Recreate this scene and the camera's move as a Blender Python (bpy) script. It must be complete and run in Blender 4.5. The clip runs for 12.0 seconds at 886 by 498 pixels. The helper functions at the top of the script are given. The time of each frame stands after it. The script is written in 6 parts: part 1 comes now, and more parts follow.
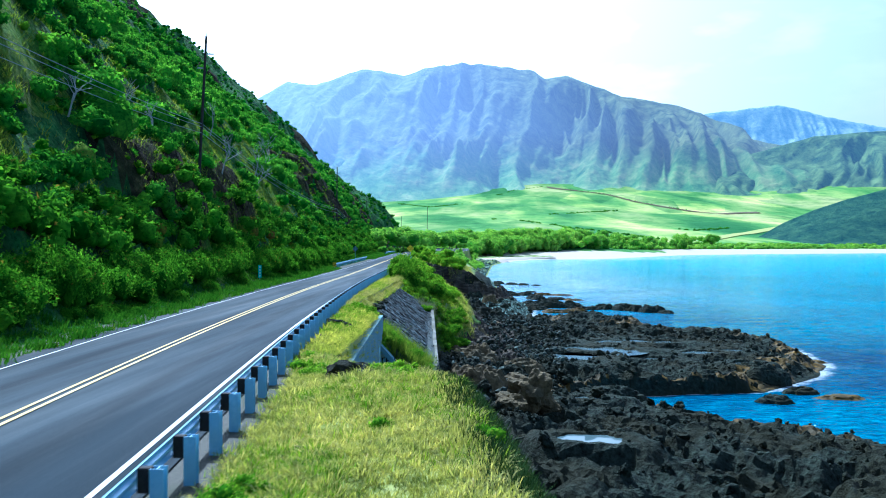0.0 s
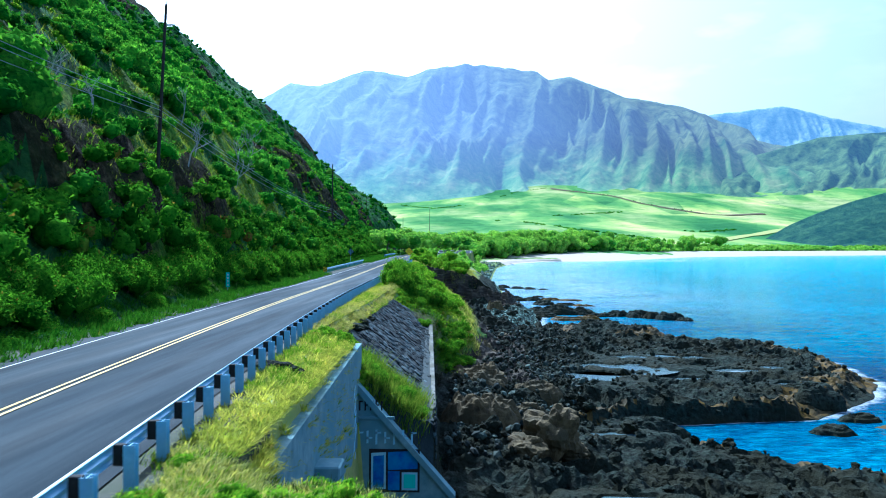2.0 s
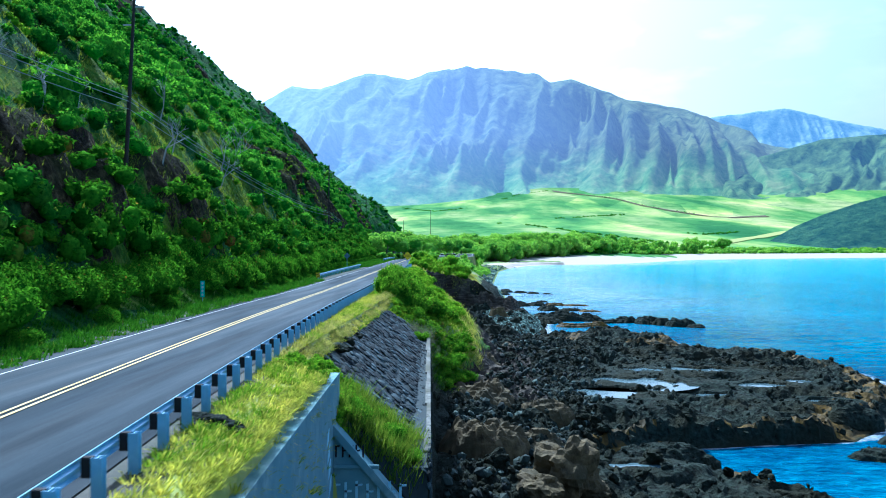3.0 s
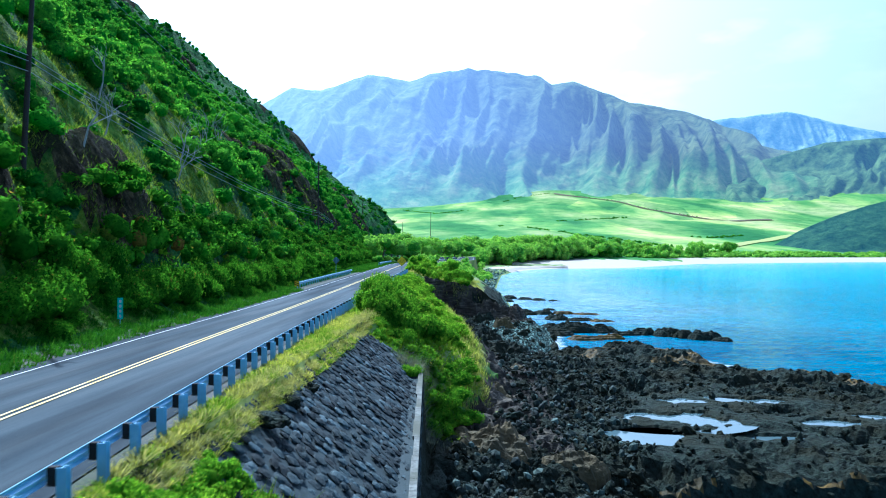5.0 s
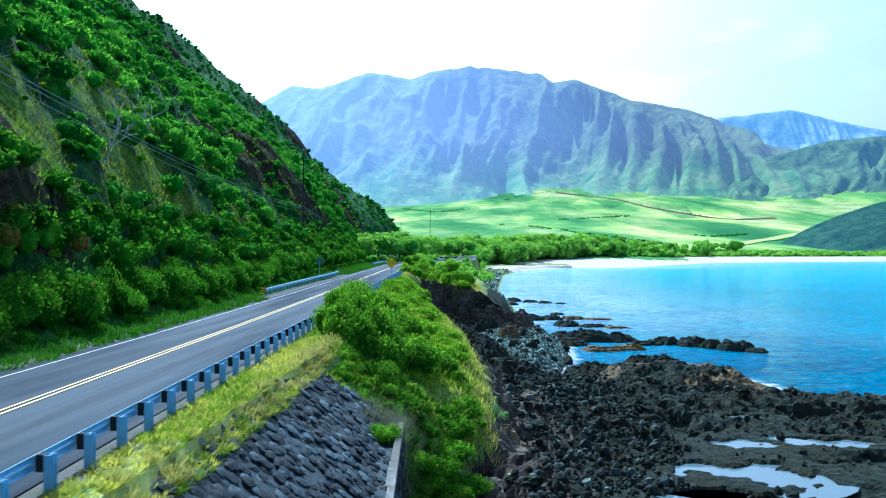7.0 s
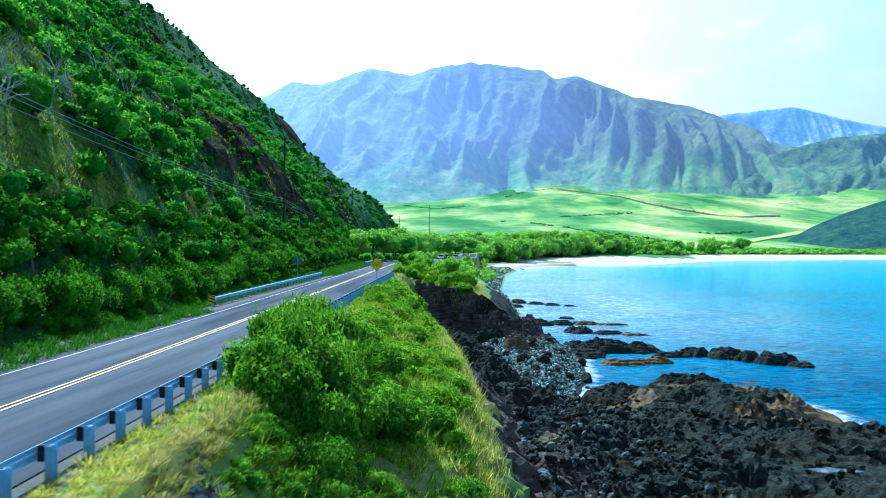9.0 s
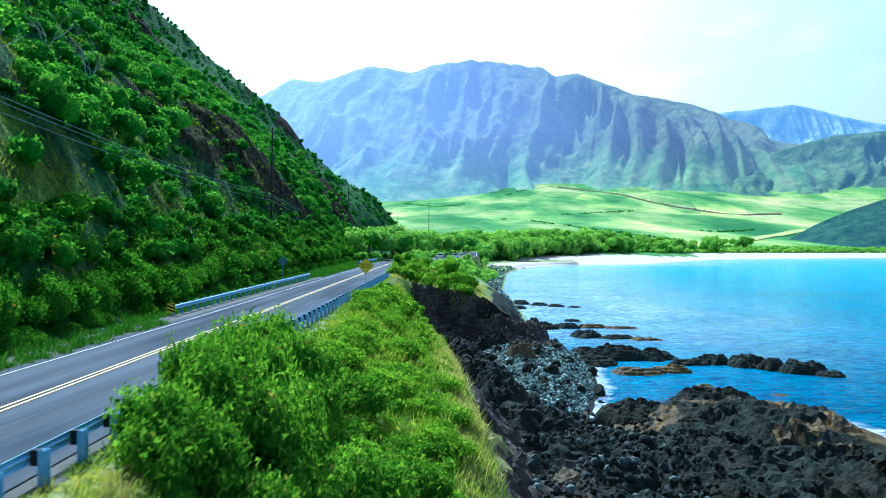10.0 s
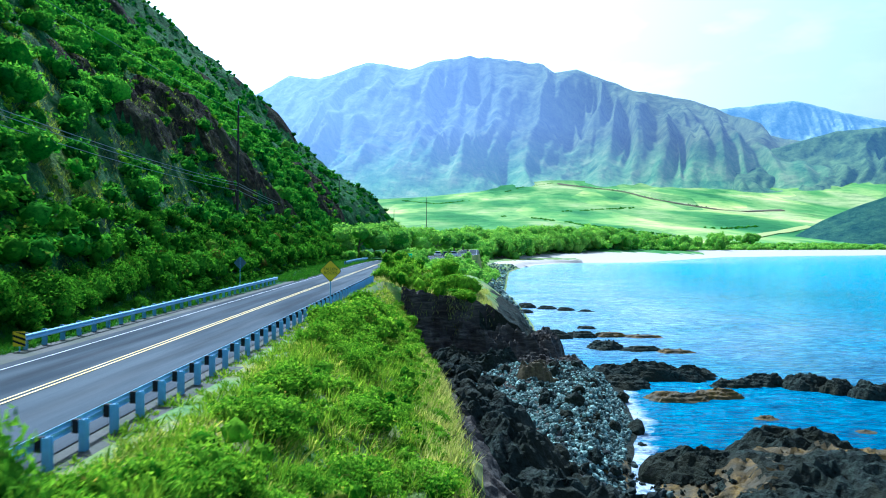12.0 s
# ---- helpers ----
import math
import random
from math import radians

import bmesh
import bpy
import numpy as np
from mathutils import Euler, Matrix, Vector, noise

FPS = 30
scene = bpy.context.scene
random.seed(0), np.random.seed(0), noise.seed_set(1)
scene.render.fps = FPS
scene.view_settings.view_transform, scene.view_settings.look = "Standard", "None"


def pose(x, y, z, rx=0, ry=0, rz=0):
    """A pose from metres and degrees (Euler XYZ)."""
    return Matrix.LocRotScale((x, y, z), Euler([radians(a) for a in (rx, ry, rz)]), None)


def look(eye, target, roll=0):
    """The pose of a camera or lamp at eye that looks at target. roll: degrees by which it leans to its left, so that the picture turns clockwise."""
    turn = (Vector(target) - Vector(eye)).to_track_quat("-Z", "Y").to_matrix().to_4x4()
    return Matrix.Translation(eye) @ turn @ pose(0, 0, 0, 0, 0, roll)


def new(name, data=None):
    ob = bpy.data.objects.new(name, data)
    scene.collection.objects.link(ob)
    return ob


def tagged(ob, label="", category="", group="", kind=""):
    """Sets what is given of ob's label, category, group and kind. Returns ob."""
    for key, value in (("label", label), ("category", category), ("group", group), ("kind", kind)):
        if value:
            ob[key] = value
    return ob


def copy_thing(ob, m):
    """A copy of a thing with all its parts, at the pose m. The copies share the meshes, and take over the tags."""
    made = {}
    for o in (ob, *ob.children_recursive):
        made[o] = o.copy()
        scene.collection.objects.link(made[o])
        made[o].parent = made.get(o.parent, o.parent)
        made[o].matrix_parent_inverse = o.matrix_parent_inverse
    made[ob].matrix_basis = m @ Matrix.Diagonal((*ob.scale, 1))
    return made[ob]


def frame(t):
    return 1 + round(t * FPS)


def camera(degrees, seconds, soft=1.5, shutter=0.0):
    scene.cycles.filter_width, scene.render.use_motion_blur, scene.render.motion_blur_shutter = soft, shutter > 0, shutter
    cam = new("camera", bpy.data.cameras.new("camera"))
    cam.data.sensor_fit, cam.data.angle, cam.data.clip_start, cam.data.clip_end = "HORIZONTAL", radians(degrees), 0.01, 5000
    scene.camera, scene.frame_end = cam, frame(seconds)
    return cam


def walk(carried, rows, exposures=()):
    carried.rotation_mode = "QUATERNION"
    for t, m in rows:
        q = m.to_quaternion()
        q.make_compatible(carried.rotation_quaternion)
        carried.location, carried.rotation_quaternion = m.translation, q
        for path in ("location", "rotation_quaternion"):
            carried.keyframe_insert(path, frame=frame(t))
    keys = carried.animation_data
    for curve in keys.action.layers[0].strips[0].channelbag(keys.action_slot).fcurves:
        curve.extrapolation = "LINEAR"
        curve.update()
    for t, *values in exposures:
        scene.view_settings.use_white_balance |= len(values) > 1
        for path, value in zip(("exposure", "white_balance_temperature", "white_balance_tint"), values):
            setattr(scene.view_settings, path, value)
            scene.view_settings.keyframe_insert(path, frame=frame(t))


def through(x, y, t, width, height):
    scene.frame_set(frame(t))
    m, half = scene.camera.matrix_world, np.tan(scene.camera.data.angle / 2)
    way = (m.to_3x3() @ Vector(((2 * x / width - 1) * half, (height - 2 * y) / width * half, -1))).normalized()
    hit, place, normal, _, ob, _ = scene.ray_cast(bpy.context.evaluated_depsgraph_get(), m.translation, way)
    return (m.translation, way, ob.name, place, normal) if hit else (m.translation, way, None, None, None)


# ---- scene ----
# ---------- camera ----------
cam = camera(57.0, 12.0, 1.0, 0.4)
PATH = [
    (0, (0.924, -0.43, 18.031), (0.895, 1.57, 17.995), 0.4),
    (0.5, (1.022, 2.669, 18.017), (0.989, 4.668, 17.983), 0.3),
    (1, (0.975, 5.757, 18.013), (0.941, 7.757, 17.98), 0.3),
    (1.5, (0.966, 9.132, 18.058), (0.932, 11.131, 18.026), 0.4),
    (2, (0.991, 12.602, 18.041), (0.954, 14.602, 18.009), 0.4),
    (2.5, (1.069, 16.243, 18.097), (1.029, 18.242, 18.069), 0.3),
    (3, (1.083, 19.974, 18.136), (1.042, 21.974, 18.111), 0.3),
    (5, (0.986, 36.238, 18.243), (0.943, 38.237, 18.224), 0.5),
    (5.5, (1.109, 40.645, 18.224), (1.065, 42.644, 18.206), 0.5),
    (6, (1.098, 45.027, 18.176), (1.054, 47.026, 18.156), 0.5),
    (6.5, (1.1, 49.397, 18.184), (1.057, 51.396, 18.163), 0.5),
    (7, (1.103, 53.712, 18.169), (1.058, 55.711, 18.147), 0.5),
    (9, (1.182, 71.476, 18.115), (1.135, 73.475, 18.086), 0.6),
    (9.5, (1.217, 76.153, 18.148), (1.169, 78.152, 18.117), 0.6),
    (10, (1.179, 80.926, 18.148), (1.132, 82.925, 18.114), 0.6),
    (10.5, (1.187, 85.891, 18.096), (1.14, 87.891, 18.06), 0.5),
    (11, (1.111, 90.858, 18.007), (1.066, 92.857, 17.97), 0.5),
    (11.5, (1.191, 95.997, 17.945), (1.144, 97.996, 17.906), 0.5),
    (12, (1.092, 101.039, 17.896), (1.047, 103.038, 17.856), 0.5),
]
walk(cam, [(t, look(eye, target, roll)) for t, eye, target, roll in PATH], [(0, 0.66, 4560, 5), (12, 0.66, 4560, 5)])

# ---------- light ----------
SUN_AZ, SUN_EL = radians(-30), radians(50)      # azimuth from +y towards +x
world = bpy.data.worlds.new("world")
scene.world = world
world.use_nodes = True
wn, wl = world.node_tree.nodes, world.node_tree.links
sky = wn.new("ShaderNodeTexSky")
sky.sky_type = "NISHITA"
sky.sun_disc = False
sky.sun_elevation, sky.sun_rotation = SUN_EL, SUN_AZ
sky.altitude, sky.air_density, sky.dust_density, sky.ozone_density = 0, 1.0, 2.5, 1.0
bg = wn["Background"]
bg.inputs["Strength"].default_value = 0.055
# thin bright haze that thickens towards the horizon, with faint torn clouds
wc, wz, wr = wn.new("ShaderNodeTexCoord"), wn.new("ShaderNodeSeparateXYZ"), wn.new("ShaderNodeMapRange")
wl.new(wc.outputs["Generated"], wz.inputs[0])
wl.new(wz.outputs["Z"], wr.inputs[0])
wr.inputs["From Min"].default_value, wr.inputs["From Max"].default_value = 0.0, 0.72
wr.inputs["To Min"].default_value, wr.inputs["To Max"].default_value = 0.62, 0.0
cloud, cmap, cramp, cadd, veil = wn.new("ShaderNodeTexNoise"), wn.new("ShaderNodeMapping"), wn.new("ShaderNodeMapRange"), wn.new("ShaderNodeMath"), wn.new("ShaderNodeMix")
wl.new(wc.outputs["Generated"], cmap.inputs[0])
cmap.inputs["Scale"].default_value = (1, 1, 2.6)
wl.new(cmap.outputs[0], cloud.inputs["Vector"])
cloud.inputs["Scale"].default_value, cloud.inputs["Detail"].default_value = 7.0, 6.0
wl.new(cloud.outputs[0], cramp.inputs[0])
cramp.inputs["From Min"].default_value, cramp.inputs["From Max"].default_value = 0.52, 0.75
cramp.inputs["To Min"].default_value, cramp.inputs["To Max"].default_value = 0.0, 0.35
wl.new(wr.outputs[0], cadd.inputs[0])
wl.new(cramp.outputs[0], cadd.inputs[1])
veil.data_type = "RGBA"
wl.new(cadd.outputs[0], veil.inputs[0])
clear = wn.new("ShaderNodeVectorMath")
clear.operation = "SCALE"
clear.inputs["Scale"].default_value = 2.0
wl.new(sky.outputs[0], clear.inputs[0])
wl.new(clear.outputs[0], veil.inputs[6])
# the haze is brightest round the sun
sdot, spow, smap = wn.new("ShaderNodeVectorMath"), wn.new("ShaderNodeMath"), wn.new("ShaderNodeMapRange")
sdot.operation, spow.operation = "DOT_PRODUCT", "POWER"
wl.new(wc.outputs["Generated"], sdot.inputs[0])
sdot.inputs[1].default_value = (math.sin(SUN_AZ) * math.cos(SUN_EL), math.cos(SUN_AZ) * math.cos(SUN_EL), math.sin(SUN_EL))
wl.new(sdot.outputs["Value"], smap.inputs[0])
wl.new(smap.outputs[0], spow.inputs[0])
spow.inputs[1].default_value = 4.0
bright, tinted = wn.new("ShaderNodeMath"), wn.new("ShaderNodeVectorMath")
bright.operation, tinted.operation = "MULTIPLY_ADD", "SCALE"
wl.new(spow.outputs[0], bright.inputs[0])
bright.inputs[1].default_value, bright.inputs[2].default_value = 110.0, 6.0
tinted.inputs[0].default_value = (1.0, 1.01, 0.99)
wl.new(bright.outputs[0], tinted.inputs["Scale"])
wl.new(tinted.outputs[0], veil.inputs[7])
wl.new(veil.outputs[2], bg.inputs["Color"])
sun = new("sun", bpy.data.lights.new("sun", "SUN"))
sun.data.energy, sun.data.angle, sun.data.color = 4.3, radians(0.6), (1.0, 0.95, 0.86)
sun_dir = Vector((math.sin(SUN_AZ) * math.cos(SUN_EL), math.cos(SUN_AZ) * math.cos(SUN_EL), math.sin(SUN_EL)))
sun.matrix_world = look(sun_dir * 100, (0, 0, 0))


# ---------- helpers ----------
def lattice(seed):
    return np.random.RandomState(seed).rand(256, 256)


LATTICES = [lattice(k) for k in range(12)]


def vnoise(x, y, seed=0):
    """Smooth value noise, 0 to 1, for arrays."""
    g = LATTICES[seed % 12]
    xi, yi = np.floor(x).astype(int), np.floor(y).astype(int)
    fx, fy = x - xi, y - yi
    fx, fy = fx * fx * (3 - 2 * fx), fy * fy * (3 - 2 * fy)
    a, b = g[xi % 256, yi % 256], g[(xi + 1) % 256, yi % 256]
    c, d = g[xi % 256, (yi + 1) % 256], g[(xi + 1) % 256, (yi + 1) % 256]
    return (a * (1 - fx) + b * fx) * (1 - fy) + (c * (1 - fx) + d * fx) * fy


def fbm(x, y, octaves=4, seed=0):
    total, amp, norm = 0.0, 1.0, 0.0
    for k in range(octaves):
        total = total + amp * vnoise(x * 2 ** k + 17.3 * k, y * 2 ** k + 9.1 * k, seed + k)
        norm += amp
        amp *= 0.5
    return total / norm


def ridged(x, y, octaves=4, seed=0):
    total, amp, norm = 0.0, 1.0, 0.0
    for k in range(octaves):
        total = total + amp * (1 - np.abs(2 * vnoise(x * 2 ** k + 5.7 * k, y * 2 ** k + 3.9 * k, seed + k) - 1))
        norm += amp
        amp *= 0.5
    return total / norm


def smooth(a, b, v):
    t = np.clip((v - a) / (b - a), 0, 1)
    return t * t * (3 - 2 * t)


def mesh_from(name, verts, faces, material, shade_smooth=False):
    """A mesh from vertex and face arrays (all faces with as many corners)."""
    verts, faces = np.asarray(verts, dtype=np.float32), np.asarray(faces, dtype=np.int32)
    me = bpy.data.meshes.new(name)
    n = faces.shape[1]
    me.vertices.add(len(verts))
    me.vertices.foreach_set("co", verts.ravel())
    me.loops.add(faces.size)
    me.loops.foreach_set("vertex_index", faces.ravel())
    me.polygons.add(len(faces))
    me.polygons.foreach_set("loop_start", np.arange(0, faces.size, n, dtype=np.int32))
    me.polygons.foreach_set("use_smooth", np.full(len(faces), shade_smooth))
    me.update(calc_edges=True)
    me.materials.append(material)
    return me


def grid_mesh(name, P, material, shade_smooth=True):
    """P: an array of places, rows by columns by 3."""
    r, c = P.shape[:2]
    i = np.arange(r * c).reshape(r, c)
    faces = np.stack([i[:-1, :-1], i[:-1, 1:], i[1:, 1:], i[1:, :-1]], -1).reshape(-1, 4)
    return mesh_from(name, P.reshape(-1, 3), faces, material, shade_smooth)


def bm_mesh(name, bm, material, shade_smooth=False):
    me = bpy.data.meshes.new(name)
    bmesh.ops.recalc_face_normals(bm, faces=bm.faces[:])
    bm.to_mesh(me)
    bm.free()
    if shade_smooth:
        me.polygons.foreach_set("use_smooth", np.ones(len(me.polygons), dtype=bool))
    me.materials.append(material)
    return me


def part(name, data, material, parent, label=""):
    """One mesh object under a thing or a part. data: a bmesh or a finished mesh."""
    me = bm_mesh(name, data, material) if isinstance(data, bmesh.types.BMesh) else data
    ob = new(name, me)
    ob.parent = parent
    return tagged(ob, label)


def box(bm, x0, x1, y0, y1, z0, z1, bevel=0.0):
    made = bmesh.ops.create_cube(bm, size=1.0, matrix=Matrix.LocRotScale(((x0 + x1) / 2, (y0 + y1) / 2, (z0 + z1) / 2), None, (x1 - x0, y1 - y0, z1 - z0)))
    if bevel:
        edges = list({e for v in made["verts"] for e in v.link_edges})
        bmesh.ops.bevel(bm, geom=edges, offset=bevel, segments=1, affect="EDGES")
    return bm


def tube(bm, a, b, r0, r1=None, sides=8):
    """A tapered round bar from a to b."""
    a, b = Vector(a), Vector(b)
    m = Matrix.Translation((a + b) / 2) @ (b - a).to_track_quat("Z", "Y").to_matrix().to_4x4()
    bmesh.ops.create_cone(bm, cap_ends=True, segments=sides, radius1=r0, radius2=r0 if r1 is None else r1, depth=(b - a).length, matrix=m)
    return bm


def prism(bm, outline, axis_vec):
    """A solid from a flat outline, pushed along axis_vec."""
    a = [bm.verts.new(p) for p in outline]
    b = [bm.verts.new(Vector(p) + Vector(axis_vec)) for p in outline]
    bm.faces.new(a)
    bm.faces.new(b[::-1])
    for k in range(len(a)):
        bm.faces.new((a[k], a[k - 1], b[k - 1], b[k]))
    return bm


# ---------- materials ----------
def material(name, build):
    m = bpy.data.materials.new(name)
    m.use_nodes = True
    t = m.node_tree
    build(t.nodes, t.links, t.nodes["Principled BSDF"])
    return m


def tex(n, l, kind, scale, coord="Object", **values):
    t = n.new("ShaderNodeTex" + kind)
    t.inputs["Scale"].default_value = scale
    for k, v in values.items():
        t.inputs[k].default_value = v
    c = n.new("ShaderNodeTexCoord") if coord != "World" else n.new("ShaderNodeNewGeometry")
    l.new(c.outputs["Position" if coord == "World" else coord], t.inputs["Vector"])
    return t


def ramp(n, l, source, stops):
    r = n.new("ShaderNodeValToRGB")
    els = r.color_ramp.elements
    while len(els) < len(stops):
        els.new(0.5)
    for e, (p, c) in zip(els, stops):
        e.position, e.color = p, (*c, 1)
    l.new(source, r.inputs["Fac"])
    return r


def mixc(n, l, fac, a, b, mode="MIX"):
    m = n.new("ShaderNodeMix")
    m.data_type, m.blend_type = "RGBA", mode
    for sock, v in ((m.inputs[0], fac), (m.inputs[6], a), (m.inputs[7], b)):
        if isinstance(v, (int, float)):
            sock.default_value = v
        elif isinstance(v, tuple):
            sock.default_value = (*v, 1)
        else:
            l.new(v, sock)
    return m.outputs[2]


def bumped(n, l, p, height, strength, distance, after=None):
    b = n.new("ShaderNodeBump")
    b.inputs["Strength"].default_value, b.inputs["Distance"].default_value = strength, distance
    l.new(height, b.inputs["Height"])
    if after is not None:
        l.new(after, b.inputs["Normal"])
    l.new(b.outputs[0], p.inputs["Normal"])
    return b.outputs[0]


def two_scale(c0, c1, c2, fine, coarse, rough=0.8, bump=0.3, dist=0.02, spec=0.3, metal=0.0, coord="World"):
    """A surface whose colour varies by a coarse and a fine noise, with fine relief."""
    def build(n, l, p):
        a = tex(n, l, "Noise", coarse, coord, Detail=4.0)
        b = tex(n, l, "Noise", fine, coord, Detail=6.0, Roughness=0.65)
        r = ramp(n, l, b.outputs[0], [(0.3, c0), (0.7, c1)])
        f = ramp(n, l, a.outputs[0], [(0.42, (0, 0, 0)), (0.62, (1, 1, 1))])
        l.new(mixc(n, l, f.outputs[0], r.outputs[0], c2), p.inputs["Base Color"])
        p.inputs["Roughness"].default_value = rough
        p.inputs["Specular IOR Level"].default_value = spec
        p.inputs["Metallic"].default_value = metal
        bumped(n, l, p, b.outputs[0], bump, dist)
    return build


def leafy(dark, light, dry, scale=0.6, through=0.45):
    """Leaves: colour by clump and by leaf, part of the light comes through them."""
    def build(n, l, p):
        a = tex(n, l, "Noise", scale, "World", Detail=3.0)
        g = n.new("ShaderNodeNewGeometry")
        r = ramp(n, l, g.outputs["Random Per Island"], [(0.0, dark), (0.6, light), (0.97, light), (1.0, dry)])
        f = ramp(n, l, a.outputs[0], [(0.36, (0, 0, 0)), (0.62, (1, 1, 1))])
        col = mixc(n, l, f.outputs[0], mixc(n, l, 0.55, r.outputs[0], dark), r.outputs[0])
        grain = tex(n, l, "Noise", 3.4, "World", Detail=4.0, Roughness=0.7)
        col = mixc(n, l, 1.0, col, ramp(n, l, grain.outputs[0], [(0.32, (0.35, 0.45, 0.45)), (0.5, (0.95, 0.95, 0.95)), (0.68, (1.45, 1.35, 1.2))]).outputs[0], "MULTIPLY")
        relief = n.new("ShaderNodeBump")
        relief.inputs["Strength"].default_value, relief.inputs["Distance"].default_value = 0.7, 0.25
        l.new(grain.outputs[0], relief.inputs["Height"])
        d, t, m = n.new("ShaderNodeBsdfDiffuse"), n.new("ShaderNodeBsdfTranslucent"), n.new("ShaderNodeMixShader")
        l.new(col, d.inputs[0])
        l.new(relief.outputs[0], d.inputs["Normal"])
        l.new(mixc(n, l, 1.0, col, (1.25, 1.15, 0.55), "MULTIPLY"), t.inputs[0])
        m.inputs[0].default_value = through
        l.new(d.outputs[0], m.inputs[1])
        l.new(t.outputs[0], m.inputs[2])
        l.new(m.outputs[0], n["Material Output"].inputs[0])
        n.remove(p)
    return build


M = {}
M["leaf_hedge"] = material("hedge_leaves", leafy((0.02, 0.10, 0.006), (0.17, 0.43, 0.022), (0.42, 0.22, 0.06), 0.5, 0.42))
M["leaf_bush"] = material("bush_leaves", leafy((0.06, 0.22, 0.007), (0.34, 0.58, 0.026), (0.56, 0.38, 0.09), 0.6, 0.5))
# darker copy of the bush leaves: the near bushes' shadow side, put into colour
M["leaf_bush_shade"] = material("shade_toned_bush_leaves", leafy((0.035, 0.15, 0.008), (0.25, 0.50, 0.026), (0.46, 0.32, 0.09), 0.7, 0.45))
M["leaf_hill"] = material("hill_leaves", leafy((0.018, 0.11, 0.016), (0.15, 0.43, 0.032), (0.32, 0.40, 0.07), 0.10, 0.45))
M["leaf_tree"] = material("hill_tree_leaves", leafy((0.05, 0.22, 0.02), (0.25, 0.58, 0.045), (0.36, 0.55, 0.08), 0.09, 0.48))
M["leaf_far"] = material("far_leaves", leafy((0.12, 0.34, 0.04), (0.42, 0.70, 0.11), (0.5, 0.66, 0.15), 0.05, 0.5))
M["grass"] = material("grass_blades", leafy((0.28, 0.34, 0.07), (0.60, 0.59, 0.22), (0.74, 0.64, 0.38), 0.6, 0.5))
M["grass_fresh"] = material("fresh_grass_blades", leafy((0.28, 0.37, 0.05), (0.64, 0.64, 0.14), (0.80, 0.66, 0.34), 0.45, 0.55))
M["grass_hill"] = material("hill_grass_blades", leafy((0.08, 0.19, 0.018), (0.30, 0.38, 0.055), (0.50, 0.42, 0.13), 0.10, 0.5))
# dark copy of the grass: the hedge's shade on the verge, put into colour
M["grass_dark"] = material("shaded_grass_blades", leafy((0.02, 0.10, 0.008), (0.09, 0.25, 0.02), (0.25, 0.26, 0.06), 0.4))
# darkened grass: the shade on the knoll's flank is put into its colour
M["grass_flank_shade"] = material("shade_toned_flank_blades", leafy((0.025, 0.06, 0.02), (0.08, 0.14, 0.045), (0.26, 0.26, 0.12), 0.4, 0.12))
M["grass_dry"] = material("dry_grass_blades", leafy((0.34, 0.37, 0.11), (0.58, 0.55, 0.24), (0.74, 0.65, 0.42), 0.5))
M["grass_green"] = material("green_grass_blades", leafy((0.10, 0.25, 0.012), (0.34, 0.50, 0.03), (0.52, 0.44, 0.10), 0.5))
M["soil"] = material("soil", two_scale((0.045, 0.045, 0.035), (0.09, 0.085, 0.065), (0.04, 0.05, 0.02), 9.0, 0.4))


def hill_build(c0, c1, c2, patch, bump):
    """Ground of the hill: shades by a fine and a coarse noise, tinted in patches, with rough relief."""
    def build(n, l, p):
        fine = tex(n, l, "Noise", 1.3, "World", Detail=8.0, Roughness=0.72)
        coarse = tex(n, l, "Noise", 0.33, "World", Detail=6.0, Roughness=0.68)
        mid = tex(n, l, "Noise", 0.12, "World", Detail=5.0, Roughness=0.6)
        col = ramp(n, l, fine.outputs[0], [(0.34, c0), (0.5, c1), (0.68, c2)])
        f = ramp(n, l, mid.outputs[0], [(0.44, (0, 0, 0)), (0.64, (0.75, 0.75, 0.75))])
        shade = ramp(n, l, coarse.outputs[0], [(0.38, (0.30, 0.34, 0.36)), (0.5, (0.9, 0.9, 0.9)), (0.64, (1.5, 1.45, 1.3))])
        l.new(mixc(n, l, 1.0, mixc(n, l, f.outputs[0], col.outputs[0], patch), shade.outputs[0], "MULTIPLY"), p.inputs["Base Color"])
        p.inputs["Roughness"].default_value = 0.95
        p.inputs["Specular IOR Level"].default_value = 0.1
        first = bumped(n, l, p, coarse.outputs[0], 1.0, bump * 3.0)
        bumped(n, l, p, fine.outputs[0], 1.0, bump, first)
    return build


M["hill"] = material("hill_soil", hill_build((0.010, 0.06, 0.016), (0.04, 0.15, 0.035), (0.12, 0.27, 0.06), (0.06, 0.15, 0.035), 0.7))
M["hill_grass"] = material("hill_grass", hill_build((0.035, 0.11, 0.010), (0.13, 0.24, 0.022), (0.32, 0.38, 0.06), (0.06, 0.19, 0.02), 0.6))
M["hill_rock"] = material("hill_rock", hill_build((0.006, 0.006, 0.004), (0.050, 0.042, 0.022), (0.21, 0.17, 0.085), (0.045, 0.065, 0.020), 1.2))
M["lava"] = material("lava_rock", two_scale((0.0012, 0.0016, 0.0015), (0.062, 0.084, 0.062), (0.030, 0.033, 0.019), 2.2, 0.22, 0.75, 1.0, 0.7, 0.06))


